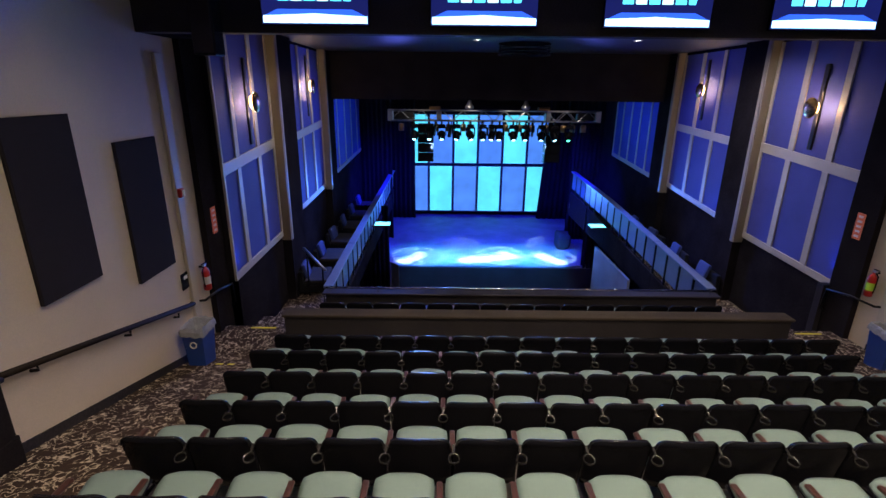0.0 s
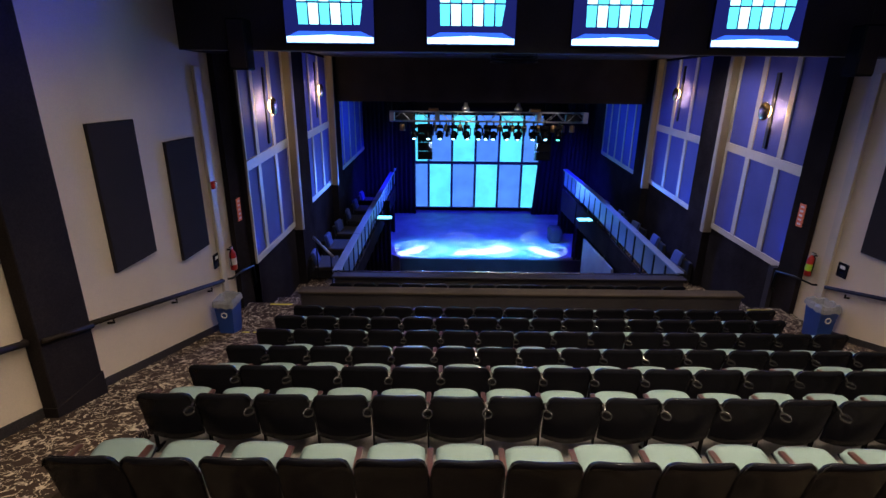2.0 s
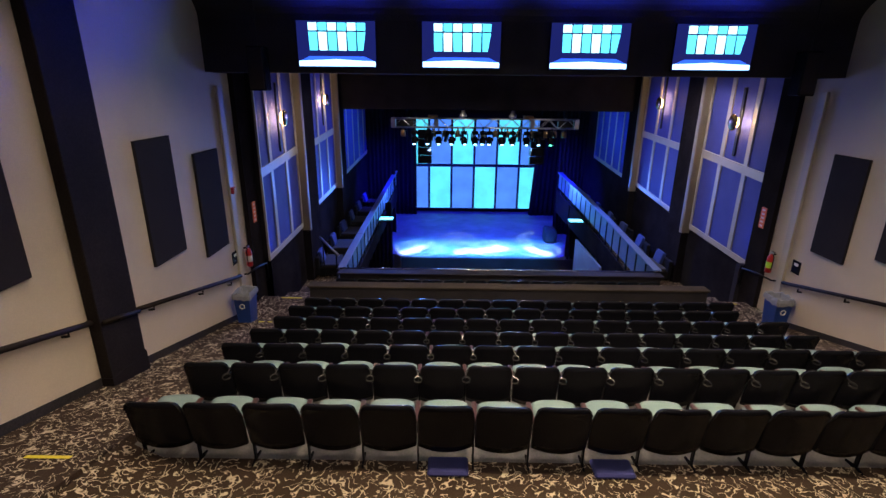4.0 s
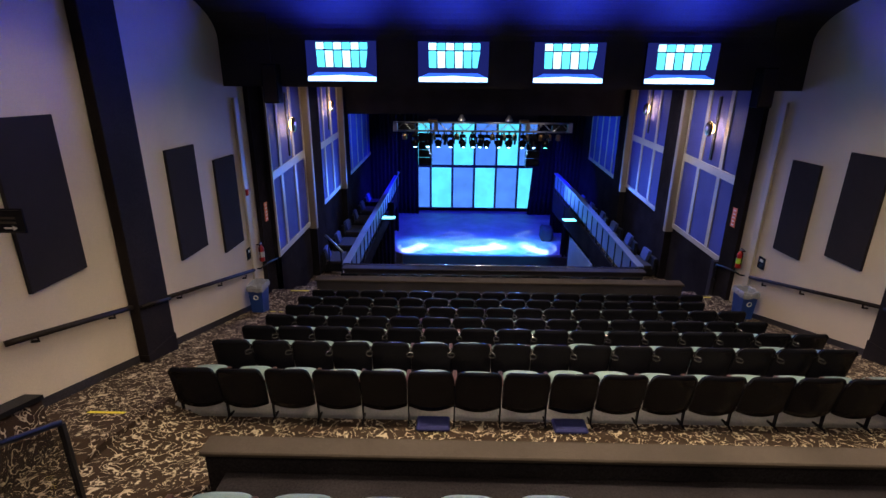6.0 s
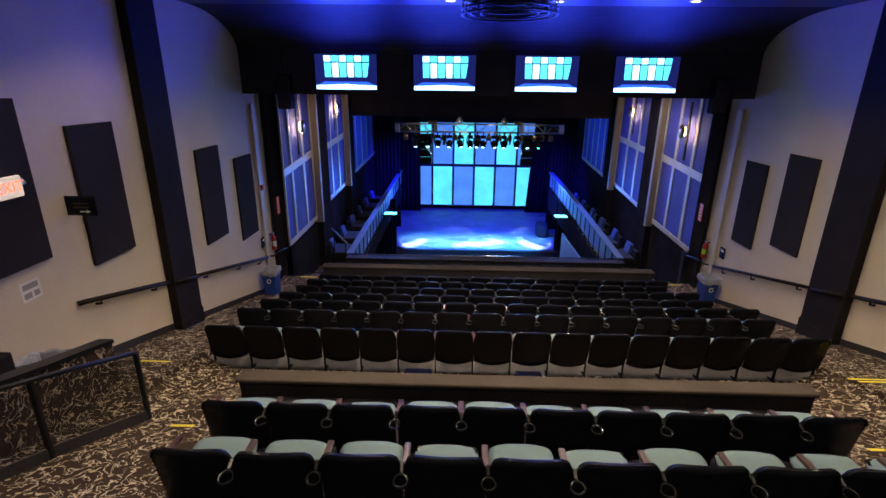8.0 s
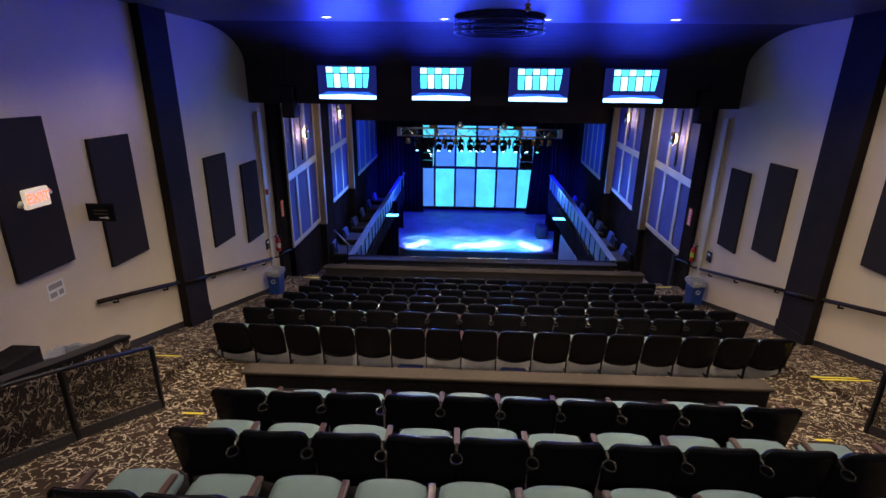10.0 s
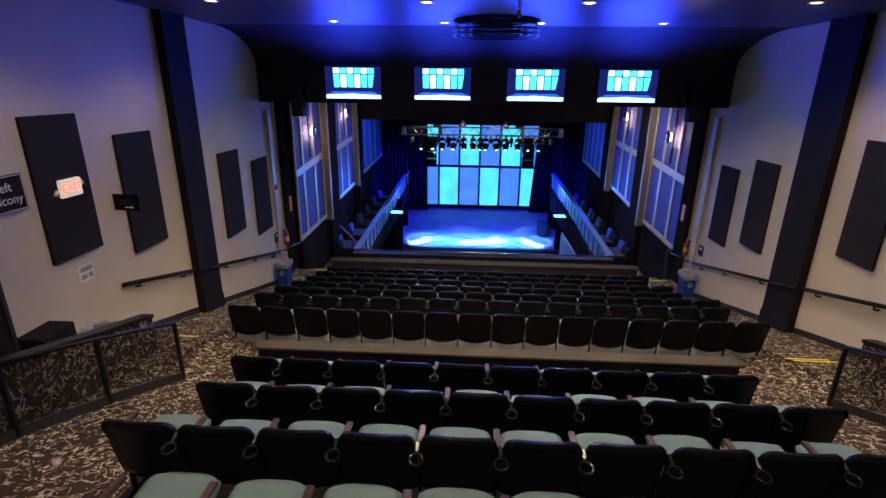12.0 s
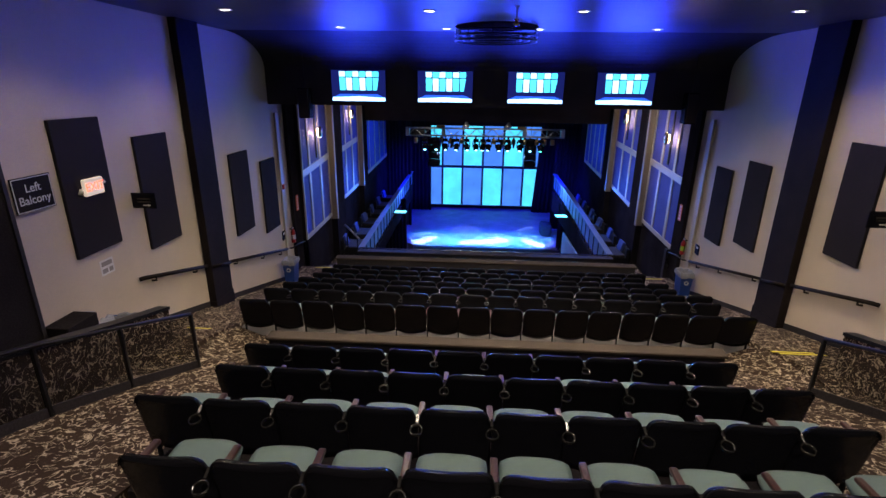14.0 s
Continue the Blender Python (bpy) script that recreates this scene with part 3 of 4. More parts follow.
def arm(chair, x, cup):
    b = box(x - 0.024, x + 0.024, 0.10, 0.40, 0.585, 0.615, 0.010, segs=2)
    for v in b.verts:
        v.co.z += 0.03 * max(0, 0.28 - v.co.y)
    part("armrest", b, "wood", chair, "dark red wooden armrest")
    part("standard", extrude_poly([(0.12, 0.0), (0.34, 0.0), (0.34, 0.02), (0.24, 0.04), (0.24, 0.60), (0.19, 0.60), (0.20, 0.04), (0.12, 0.02)], "x", x - 0.008, x + 0.008), "shell", chair)
    if cup:
        bm = bmesh.new()
        loops = []
        for r, z in ((0.047, -0.004), (0.051, 0.0), (0.051, 0.018), (0.047, 0.022), (0.040, 0.019), (0.039, -0.002)):
            loops.append([bm.verts.new((r * math.cos(k * math.tau / 20), r * math.sin(k * math.tau / 20), z)) for k in range(20)])
        for p, q in zip(loops, loops[1:] + loops[:1]):
            for k in range(20):
                bm.faces.new((p[k], p[(k + 1) % 20], q[(k + 1) % 20], q[k]))
        bm.transform(pose(x, -0.058, 0.682, 14, 0, 0))
        merge(bm, extrude_poly([(-0.012, 0.688), (-0.008, 0.718), (0.05, 0.745), (0.10, 0.655), (0.09, 0.618), (0.03, 0.71)], "x", x - 0.010, x + 0.010))
        part("cup_ring", bm, "ring", chair, "grey cup holder ring behind the seat back")


def theatre_seat(pitch, left=True, right=True, cup=True, tip=9):
    ch = thing("theatre_seat", "teal upholstered theatre seat with a glossy black plastic back", "theatre seat", "theatre seats in rows")
    part("backrest", back_shell(pitch - 0.004, 0.28, 0.832, 0.022, 0.0, 0.10, 0.034), "shell", ch, "glossy black moulded seat back", True)
    pts = []
    w, cr = pitch - 0.004, 0.092
    for i in range(21):
        u = math.sin((i / 20 - 0.5) * math.pi) * 0.6 + (i / 20 * 2 - 1) * 0.4
        d = max(0.0, (abs(u) - 1) * w / 2 + cr)
        pts.append((u * (w / 2 * 0.95 - 0.002), 0.034 * u * u - 0.008, 0.832 - cr + math.sqrt(max(0.0, cr * cr - d * d)) - 0.010 * u * u))
    part("edge_trim", tube(pts, 0.0058, 6), "gloss", ch, "rounded glossy black edge", True)
    part("back_cushion", back_shell(pitch - 0.10, 0.42, 0.76, 0.045, 0.026, 0.125, 0.032, 0.12), "teal", ch, "teal fabric back cushion", True)
    pad = part("seat", seat_pad(pitch - 0.085, 0.055), "teal", ch, "teal fabric seat cushion tipped up", True)
    pad.matrix_basis = pose(0, 0.155, 0.422, tip, 0, 0)
    pan = part("seat_pan", box(-(pitch - 0.10) / 2, (pitch - 0.10) / 2, 0.02, 0.40, -0.045, -0.022, 0.01), "shell", ch)
    pan.matrix_basis = pad.matrix_basis.copy()
    if left:
        arm(ch, -pitch / 2, cup)
    if right:
        arm(ch, pitch / 2, False)
    return ch


ROWS_FRONT = [(-4.30, 16, 0.55), (-4.36, 16, 0.53), (-4.34, 16, 0.55), (-4.37, 16, 0.54), (-4.42, 16, 0.567), (-4.46, 16, 0.553), (-4.40, 16, 0.55)]
ROWS_BACK = [(-3.02, 10, 0.567), (-2.86, 10, 0.567), (-3.02, 10, 0.567), (-2.46, 9, 0.567)]
masters = {}


def seat_row(x0, n, pitch, y, z, cups, rest=10):
    for k in range(n):
        key = (pitch, k == n - 1, cups and k > 0)
        at = pose(x0 + pitch * (k + 0.5) + random.uniform(-0.004, 0.004), y + random.uniform(-0.006, 0.006), z, 0, 0, random.uniform(-0.8, 0.8))
        if key not in masters:
            masters[key] = theatre_seat(pitch, True, key[1], key[2])
            masters[key].matrix_basis = at
            seat = masters[key]
        else:
            seat = copy_thing(masters[key], at)
        for c in seat.children:
            if c.name.startswith("seat") and not c.name.startswith("seat_pan"):
                tip = rest + random.choice((0, 0, 0, -2, 3, 2))
                c.matrix_basis = pose(0, 0.155, 0.422, tip, 0, 0)


for i, ((y, z), (x0, n, p)) in enumerate(zip(FRONT, ROWS_FRONT)):
    seat_row(x0, n, p, y, z, i < 6, 12 if i < 6 else 9)
for (y, z), (x0, n, p) in zip(BACK, ROWS_BACK):
    seat_row(x0, n, p, y, z, True, 3)
# low seats between the two low walls of the balcony front
structure("floor_front", box(-5.75, 6.05, 8.34, 10.29, -3.0, -1.83), "carpet", "carpeted floor of the lowest seating step")
seat_row(-4.2, 15, PITCH, 9.25, -2.0 + 0.17, False)

# ---- television screens on the header ----
for xc in (-3.43, -1.16, 1.17, 3.42):
    tv = thing("television", "wide flat television showing a teal paned stage picture", "television", "televisions on the header", (xc, 7.40, 3.94))
    w, h = 1.45, 0.80
    part("casing", box(-w / 2, w / 2, 0.0, 0.06, -0.012, h, 0.008), "shell", tv)
    part("screen", box(-w / 2 + 0.012, w / 2 - 0.012, -0.004, 0.0, 0.004, h - 0.012), "tvdark", tv, "dark blue lit picture")
    part("picture_floor", extrude_poly([(-0.70, 0.02), (0.70, 0.02), (0.70, 0.105), (0.25, 0.125), (0.0, 0.14), (-0.3, 0.125), (-0.70, 0.11)], "y", -0.008, -0.005), "tvfloor", tv, "white-blue stage floor in the picture")
    part("picture_glow", extrude_poly([(-0.68, 0.11), (-0.3, 0.125), (0.0, 0.14), (0.25, 0.125), (0.69, 0.105), (0.5, 0.19), (-0.5, 0.19)], "y", -0.0075, -0.005), "tvfloor2", tv, "blue glow in the picture")
    for k in range(6):
        xa = -0.50 + k * 0.176
        xb = xa + 0.155
        part("picture_pane", extrude_poly([(xa + 0.01, 0.29), (xb - (0.05 if k == 5 else 0), 0.29), (xb, 0.60), (xa, 0.60)], "y", -0.008, -0.005), "tvpane2" if k in (1, 3) else "tvpane", tv)
        part("picture_pane", extrude_poly([(xa, 0.625), (xb, 0.625), (xb, 0.755), (xa, 0.755)], "y", -0.008, -0.005), "tvpane2" if k in (0, 2, 4) else "tvpane", tv)
    part("bracket", box(-0.2, 0.2, 0.06, 0.10, 0.2, 0.6), "iron", tv)

# ---- ceiling lights and diffuser ----
# each entry gets a fitting, the added unseen fill lamps too
for x, y, _ in DOWNLIGHTS:
    dl = thing("downlight", "round recessed ceiling downlight with a bright lens", "ceiling light", "ceiling downlights", (x, y, CEIL))
    part("ring", lathe([(0.105, 0.0), (0.11, -0.012), (0.085, -0.016), (0.08, -0.004)], 20), "white", dl, "white trim ring", True)
    part("lens", lathe([(0.076, -0.006), (0.05, -0.010), (0.01, -0.012)], 20), "downglow", dl, "glowing lens", True)
for x, y in HALL_LIGHTS:
    dl = thing("downlight", "round recessed ceiling downlight with a bright lens", "ceiling light", "ceiling downlights", (x, y, HALL_CEIL))
    part("ring", lathe([(0.105, 0.0), (0.11, -0.012), (0.085, -0.016), (0.08, -0.004)], 20), "white", dl, "white trim ring", True)
    part("lens", lathe([(0.076, -0.006), (0.05, -0.010), (0.01, -0.012)], 20), "downglow", dl, "glowing lens", True)


def diffuser(at, r):
    d = thing("ceiling_diffuser", "round black ceiling air diffuser with thin stacked rings", "air diffuser", "", at)
    # flat black disc in place of the dark opening above the rings
    part("recess", lathe([(r * 0.98, 0.0), (r, -0.012), (r * 0.9, -0.02), (r * 0.2, -0.014)], 36), "hallblack", d, "black disc standing in for the dark opening")
    for k in range(3):
        z = -0.105 - 0.085 * k
        bm = tube([(r * 0.98 * math.cos(a * math.tau / 40), r * 0.98 * math.sin(a * math.tau / 40), z) for a in range(40)], 0.016, 6, True)
        for f in (0.8, 0.6):
            merge(bm, tube([(r * f * math.cos(a * math.tau / 32), r * f * math.sin(a * math.tau / 32), z + 0.02) for a in range(32)], 0.012, 6, True))
        part("ring", bm, "iron", d, smooth=True)
    for a in range(10):
        c, q = math.cos((a + 0.3) * math.tau / 10) * r * 0.97, math.sin((a + 0.3) * math.tau / 10) * r * 0.97
        part("strut", tube([(c, q, -0.01), (c, q, -0.275)], 0.008, 6), "iron", d)


diffuser((0.0, 4.6, CEIL), 0.82)
diffuser((0.45, 14.2, HALL_CEIL), 0.70)
pend = thing("sprinkler", "brass ceiling sprinkler on a long drop pipe", "sprinkler", "", (0.19, 2.0, CEIL))
part("pipe", lathe([(0.018, 0), (0.018, -0.17)], 8), "steel", pend)
part("flange", lathe([(0.05, 0.0), (0.045, -0.012), (0.02, -0.02)], 14), "steel", pend)
part("head", lathe([(0.022, -0.17), (0.045, -0.19), (0.02, -0.215), (0.05, -0.24), (0.045, -0.25), (0.015, -0.27)], 14), "brass", pend)

# ---- hall beyond the balcony ----
structure("wall_hall_left", box(HL - 0.25, HL, 9.08, 31, -6, HALL_CEIL), "hallblack", "dark side wall of the hall")
structure("wall_hall_right", box(HR, HR + 0.25, 9.08, 31, -6, HALL_CEIL), "hallblack", "dark side wall of the hall")
structure("ceiling_hall", box(HL - 0.25, HR + 0.25, 7.76, 17.8, HALL_CEIL, HALL_CEIL + 0.2), "ceiling", "dark painted hall ceiling")
structure("ceiling_stage", box(HL - 0.25, HR + 0.25, 17.8, 31, HALL_CEIL + 0.002, HALL_CEIL + 0.2), "black", "black ceiling over the stage")
structure("beam", box(HL, HR, 17.6, 18.0, 2.78, HALL_CEIL), "black", "black beam before the stage")
structure("floor_hall", box(HL, HR, 10.5, 31, -5.6, -5.4), "black", "dark floor of the hall below")
structure("wall_below_balcony", box(HL, HR, 10.3, 10.5, -5.4, -3.0), "black", "black wall under the balcony front")


def slab(x0, x1, y0, y1, low, high, bevel=0.005):
    """A flat board along a side wall whose lower and upper edges follow two sloping lines."""
    b = box(min(x0, x1), max(x0, x1), y0, y1, 0, 1)
    for v in b.verts:
        v.co.z = high(v.co.y) if v.co.z > 0.5 else low(v.co.y)
    bmesh.ops.bevel(b, geom=b.edges[:], offset=bevel, segments=1, affect="EDGES")
    return b


def line(y0, z0, y1, z1, up=0.0):
    return lambda y: z0 + (z1 - z0) * (y - y0) / (y1 - y0) + up


def panel_wall(side, y0, y1, stiles, foot, rail, half=0.085):
    """Blue panels in a cream frame, proud of the hall wall; foot and rail give (near, far) heights."""
    x = HL if side < 0 else HR
    s = -side
    w = thing("panelled_wall", "blue fabric wall panels in a cream painted frame", "wall panelling", "panelled wall bays")
    w["kind"] = "structure"
    face, cloth = x + s * 0.05, x + s * 0.022
    bottom, low = line(y0, foot[0], y1, foot[1]), line(y0, foot[0], y1, foot[1], 0.15)
    top = line(y0, 4.22, y1, 4.22)
    tiers = [(low, top)]
    part("rail", slab(x, face, y0, y1, bottom, low), "trim", w)
    if rail:
        mid, high = line(y0, rail[0], y1, rail[1], -0.22), line(y0, rail[0], y1, rail[1])
        part("rail", slab(x, face, y0, y1, mid, high), "trim", w)
        tiers = [(low, mid), (high, top)]
    edges = [(y0, y0 + 0.06)] + [(y - half, y + half) for y in stiles] + [(y1 - 0.10, y1)]
    for za, zb in tiers:
        for ya, yb in edges:
            part("stile", slab(x, face, ya, yb, za, zb), "trim", w)
        for (_, ya), (yb, _) in zip(edges, edges[1:]):
            part("panel", slab(x, cloth, ya, yb, za, zb, 0.003), "blue", w)


def wall_sconce(side, yc, zc):
    x, s = (HL if side < 0 else HR), -side
    sc = thing("wall_sconce", "brass disc wall sconce on a tall dark backplate", "wall lamp", "wall sconces", (x + s * 0.022, yc, zc))
    m = pose(0, 0, 0, 0, 90 * s, 0)
    part("backplate", box(min(0, s * 0.04), max(0, s * 0.04), -0.07, 0.07, -0.85, 0.85, 0.03, segs=2), "iron", sc, "dark tall curved backplate")
    b1 = lathe([(0.05, 0.04), (0.06, 0.16), (0.20, 0.18), (0.21, 0.20), (0.17, 0.225), (0.05, 0.235)], 24)
    b1.transform(m)
    part("disc", b1, "brass", sc, "domed brass disc", True)
    b2 = lathe([(0.05, 0.10), (0.13, 0.105), (0.14, 0.135), (0.05, 0.14)], 24)
    b2.transform(m)
    part("bulb", b2, "bulbglow", sc, "glowing lamp ring behind the disc", True)
    # third bulb is added beside the disc for the bright spot on the stile
    for dz, dy, watts in ((0.26, 0.0, 5), (-0.26, 0.0, 5), (0.0, -0.30, 9)):
        bulb("sconce_lamp", (x + s * 0.16, yc + dy, zc + dz), watts, (1.0, 0.66, 0.36), 0.03)


for side in (-1, 1):
    x = HL if side < 0 else HR
    if side < 0:
        panel_wall(side, 9.09, 12.02, (9.82, 10.97), (-0.49, -0.44), (1.78, 1.99))
        panel_wall(side, 13.31, 16.85, (14.50, 15.65), (-0.22, -0.12), (1.95, 2.13))
        panel_wall(side, 17.96, 24.9, (19.3, 20.7, 22.1, 23.5), (0.02, 0.24), None, 0.06)
    else:
        panel_wall(side, 9.09, 12.22, (10.02, 11.17), (-0.54, -0.40), (1.77, 1.99))
        panel_wall(side, 13.31, 16.85, (14.50, 15.65), (-0.27, 0.03), (1.98, 2.14))
        panel_wall(side, 17.96, 22.7, (18.95, 19.9, 20.85, 21.8), (0.04, 0.34), None, 0.06)
    wall_sconce(side, 10.62, 2.84)
    wall_sconce(side, 15.3, 3.17)
    # black pilasters; their near faces carry a cream jamb, coloured tan for shade
    for y0, y1 in ((12.03 if side < 0 else 12.23, 13.3), (16.86, 17.95)):
        a, b = sorted((x, x - side * 0.22))
        structure("wall_pilaster", box(a, b, y0 + 0.05, y1, -2.2, HALL_CEIL), "hallblack", "black pilaster between panelled bays")
        a, b = sorted((x, x - side * 0.235))
        structure("trim", box(a, b, y0, y0 + 0.048, -0.55 if y0 < 14 else -0.2, HALL_CEIL, 0.006), "jamb", "cream jamb on the pilaster, coloured tan for its shade")
        a, b = sorted((x - side * 0.222, x - side * 0.245))
        structure("trim", box(a, b, y0 + 0.05, y0 + 0.16, -0.55 if y0 < 14 else -0.2, HALL_CEIL, 0.006), "jamb", "cream corner strip on the pilaster, coloured tan for its shade")
    # side balcony
    inner = -4.3 if side < 0 else 4.5
    structure("floor_side_balcony", box(*sorted((x, inner + side * 0.12)), 10.5, 24.0, -2.5, -2.2), "carpet", "carpeted floor of the side balcony")
    for k, (ys, zs) in enumerate(((8.75, -1.28), (9.1, -1.58), (9.45, -1.88))):
        structure("step", box(min(x, inner), max(x, inner), ys + 0.001, ys + 0.35, -2.6, zs - 0.3), "carpet", "carpeted step down to the side balcony")
    rail = thing("balcony_rail", "side balcony rail with a flat top, posts and dark blue panels", "balcony rail", "side balcony rails")
    ends = ((10.55, -1.20), (13.6, -1.12), (18.0, -1.04), (25.6, -0.92)) if side < 0 else ((10.55, -1.17), (13.6, -0.98), (18.0, -0.70), (23.3, -0.52))
    for (ya, za), (yb, zb) in zip(ends, ends[1:]):
        part("top", slab(inner - 0.11, inner + 0.11, ya, yb - 0.02, line(ya, za, yb, zb, -0.04), line(ya, za, yb, zb, 0.02), 0.01), "railpanel", rail, "flat slate rail top")
        part("fascia", slab(inner - 0.05, inner + 0.05, ya, yb - 0.001, lambda y: -2.65, line(ya, za, yb, zb, -0.98), 0.01), "hallblack", rail)
        n = max(3, round((yb - ya) / 0.78))
        for k in range(n):
            yy, yz = ya + (yb - ya) * k / n, ya + (yb - ya) * (k + 1) / n
            part("post", slab(inner - 0.03, inner + 0.03, yy + 0.01, yy + 0.06, line(ya, za, yb, zb, -0.979), line(ya, za, yb, zb, -0.041)), "iron", rail)
            part("panel", slab(inner - 0.012, inner + 0.012, yy + 0.09, yz - 0.03, line(ya, za, yb, zb, -0.80), line(ya, za, yb, zb, -0.10)), "railpanel", rail, "slate infill panel")

# front rail of the balcony
fr = thing("front_rail", "balcony front parapet with a polished metal rail on top", "balcony rail")
part("parapet", box(-4.3, 4.5, 10.3, 10.5, -3.0, -1.27), "black", fr)
part("ledge", box(-4.36, 4.56, 10.22, 10.52, -1.27, -1.22, 0.012), "black", fr, "black painted ledge")
part("rail", tube([(-4.3, 10.35, -1.13), (4.5, 10.35, -1.13)], 0.026, 10), "chrome", fr, "polished metal rail", True)
for k in range(9):
    part("post", tube([(-4.2 + 1.07 * k, 10.35, -1.23), (-4.2 + 1.07 * k, 10.35, -1.13)], 0.014, 8), "chrome", fr)
    part("post_collar", lathe([(0.034, -0.02), (0.038, 0.0), (0.034, 0.02)], 12, (-4.2 + 1.07 * k, 10.35, -1.12)), "chrome", fr, smooth=True)

# lounge seats on the side balconies
for side in (-1, 1):
    for k in range(6):
        yy = 12.9 + 1.75 * k
        xx = side * 5.3 + 0.1
        ls = thing("lounge_bench", "low grey-brown lounge bench with a blue back cushion", "bench", "lounge benches on the side balconies", (xx, yy, -2.2), side * 90 + random.uniform(-6, 6))
        part("base", box(-0.52, 0.52, -0.30, 0.34, 0.06, 0.30, 0.02), "lounge", ls)
        part("seat", box(-0.54, 0.54, -0.22, 0.38, 0.30, 0.42, 0.04, segs=2), "benchcloth", ls)
        part("back", box(-0.54, 0.54, -0.38, -0.26, 0.06, 0.66, 0.03, segs=2), "lounge", ls)
        bk = part("back_cushion", box(-0.26, 0.26, -0.06, 0.06, 0.0, 0.40, 0.05, segs=2), "cushion", ls, "blue back cushion")
        bk.matrix_basis = pose(0.12, -0.17, 0.42, 16, 0, 0)
        for sx in (-0.46, 0.46):
            for sy in (-0.26, 0.28):
                part("leg", tube([(sx, sy, 0), (sx, sy, 0.08)], 0.02, 6), "iron", ls)

# ---- stage ----
STAGE = -4.2
structure("stage", extrude_poly([(-3.95, 20.6), (-3.6, 20.2), (3.7, 20.2), (5.2, 20.6), (6.05, 20.6), (6.05, 30.5), (HL, 30.5), (HL, 20.6)], "z", -5.4, STAGE), "stage", "dark stage floor")
structure("stage_apron", box(-3.55, 5.2, 20.10, 20.19, -5.4, STAGE - 0.03), "black", "black face of the stage front")
structure("backdrop", box(HL, HR, 30.4, 30.6, -5.4, HALL_CEIL), "black", "black rear wall of the stage")
for row, (z0, z1) in enumerate(((-3.84, -1.17), (-0.98, 1.75))):
    for k in range(6):
        xa = -3.88 + 1.43 * k
        pn = thing("led_panel", "tall glowing stage backdrop panel in a black frame", "light panel", "stage backdrop panels", (xa, 29.0, z0))
        h = z1 - z0
        part("frame", box(-0.07, 1.36, 0.0, 0.12, -0.07, h + 0.07), "black", pn)
        part("diffuser", box(0.0, 1.29, -0.02, 0.0, 0.0, h, 0.004), "bright" if (k + row) % 2 else "dull", pn, "glowing translucent face")


def drape(name, x0, x1, y, z0, z1, folds, depth=0.09, label="black velour stage curtain hanging in folds", lean=0.0):
    bm = bmesh.new()
    n = folds * 6
    cols = []
    for i in range(n + 1):
        u = i / n
        a = u * folds * math.tau
        col = []
        for j in range(5):
            v = j / 4
            yy = y + depth * (0.6 + 0.4 * v) * math.sin(a + 0.6 * math.sin(3 * u))
            col.append(bm.verts.new((x0 + (x1 - x0) * u + lean * (1 - u) * max(0.0, v - 0.3), yy, z1 + (z0 - z1) * v)))
        cols.append(col)
    for p, q in zip(cols, cols[1:]):
        for j in range(4):
            bm.faces.new((p[j], q[j], q[j + 1], p[j + 1]))
    bmesh.ops.solidify(bm, geom=bm.faces[:], thickness=0.01)
    return tagged(obj(name, bm, "drape", True), label, "curtain", "stage curtains")


drape("stage_curtain", HL, -3.3, 28.6, STAGE, 3.6, 9)
drape("stage_curtain", 4.25, HR, 28.6, STAGE, 3.6, 7, lean=-0.5)
drape("stage_curtain", -5.6, -4.0, 20.5, -5.4, -1.6, 8)
drape("stage_curtain", 4.4, 5.9, 20.4, -5.4, -1.6, 7)
drape("stage_curtain", HL, -4.2, 24.4, STAGE, 3.6, 7)
drape("stage_curtain", 4.6, HR, 24.4, STAGE, 3.6, 7)

# lighting truss
truss = thing("lighting_truss", "aluminium box truss spanning the stage front", "truss", "", (0, 18.45, 2.04))
T0, T1 = -3.62, 3.92
for dy in (0, 0.36):
    for dz in (0, 0.36):
        part("chord", tube([(T0, dy, dz), (T1, dy, dz)], 0.025, 8), "steel", truss, smooth=True)
n = 20
for k in range(n):
    xa, xb = T0 + (T1 - T0) * k / n, T0 + (T1 - T0) * (k + 1) / n
    up = k % 2
    for dy in (0, 0.36):
        part("brace", tube([(xa, dy, 0.36 * up), (xb, dy, 0.36 * (1 - up))], 0.012, 6), "steel", truss)
    for dz in (0, 0.36):
        part("brace", tube([(xa, 0.36 * up, dz), (xb, 0.36 * (1 - up), dz)], 0.012, 6), "steel", truss)
for x in (T0, -1.85, 2.1, T1):
    part("corner_block", box(x - 0.09, x + 0.09, -0.02, 0.38, -0.02, 0.385, 0.01), "steel", truss)
for xa, xb in ((T0 + 0.12, T0 + 0.85), (T1 - 0.75, T1 - 0.12)):
    part("dimmer_box", box(xa, xb, 0.04, 0.32, 0.05, 0.30, 0.02), "iron", truss, "scuffed dark metal dimmer box")
for xa in (-2.0, 1.95):
    part("spreader_plate", box(xa - 0.2, xa + 0.2, 0.02, 0.34, 0.375, 0.50, 0.015), "amber", truss)
for x in (-0.75, 1.3):
    h = thing("chain_hoist", "grey chain hoist holding the truss", "hoist", "truss hoists", (x, 18.63, 2.43))
    part("body", lathe([(0.06, 0), (0.16, 0.05), (0.16, 0.12), (0.09, 0.20), (0.05, 0.36)], 14), "steel", h, smooth=True)
    part("chain", tube([(0, 0, 0.36), (0, 0, HALL_CEIL - 2.43)], 0.012, 6), "iron", h)


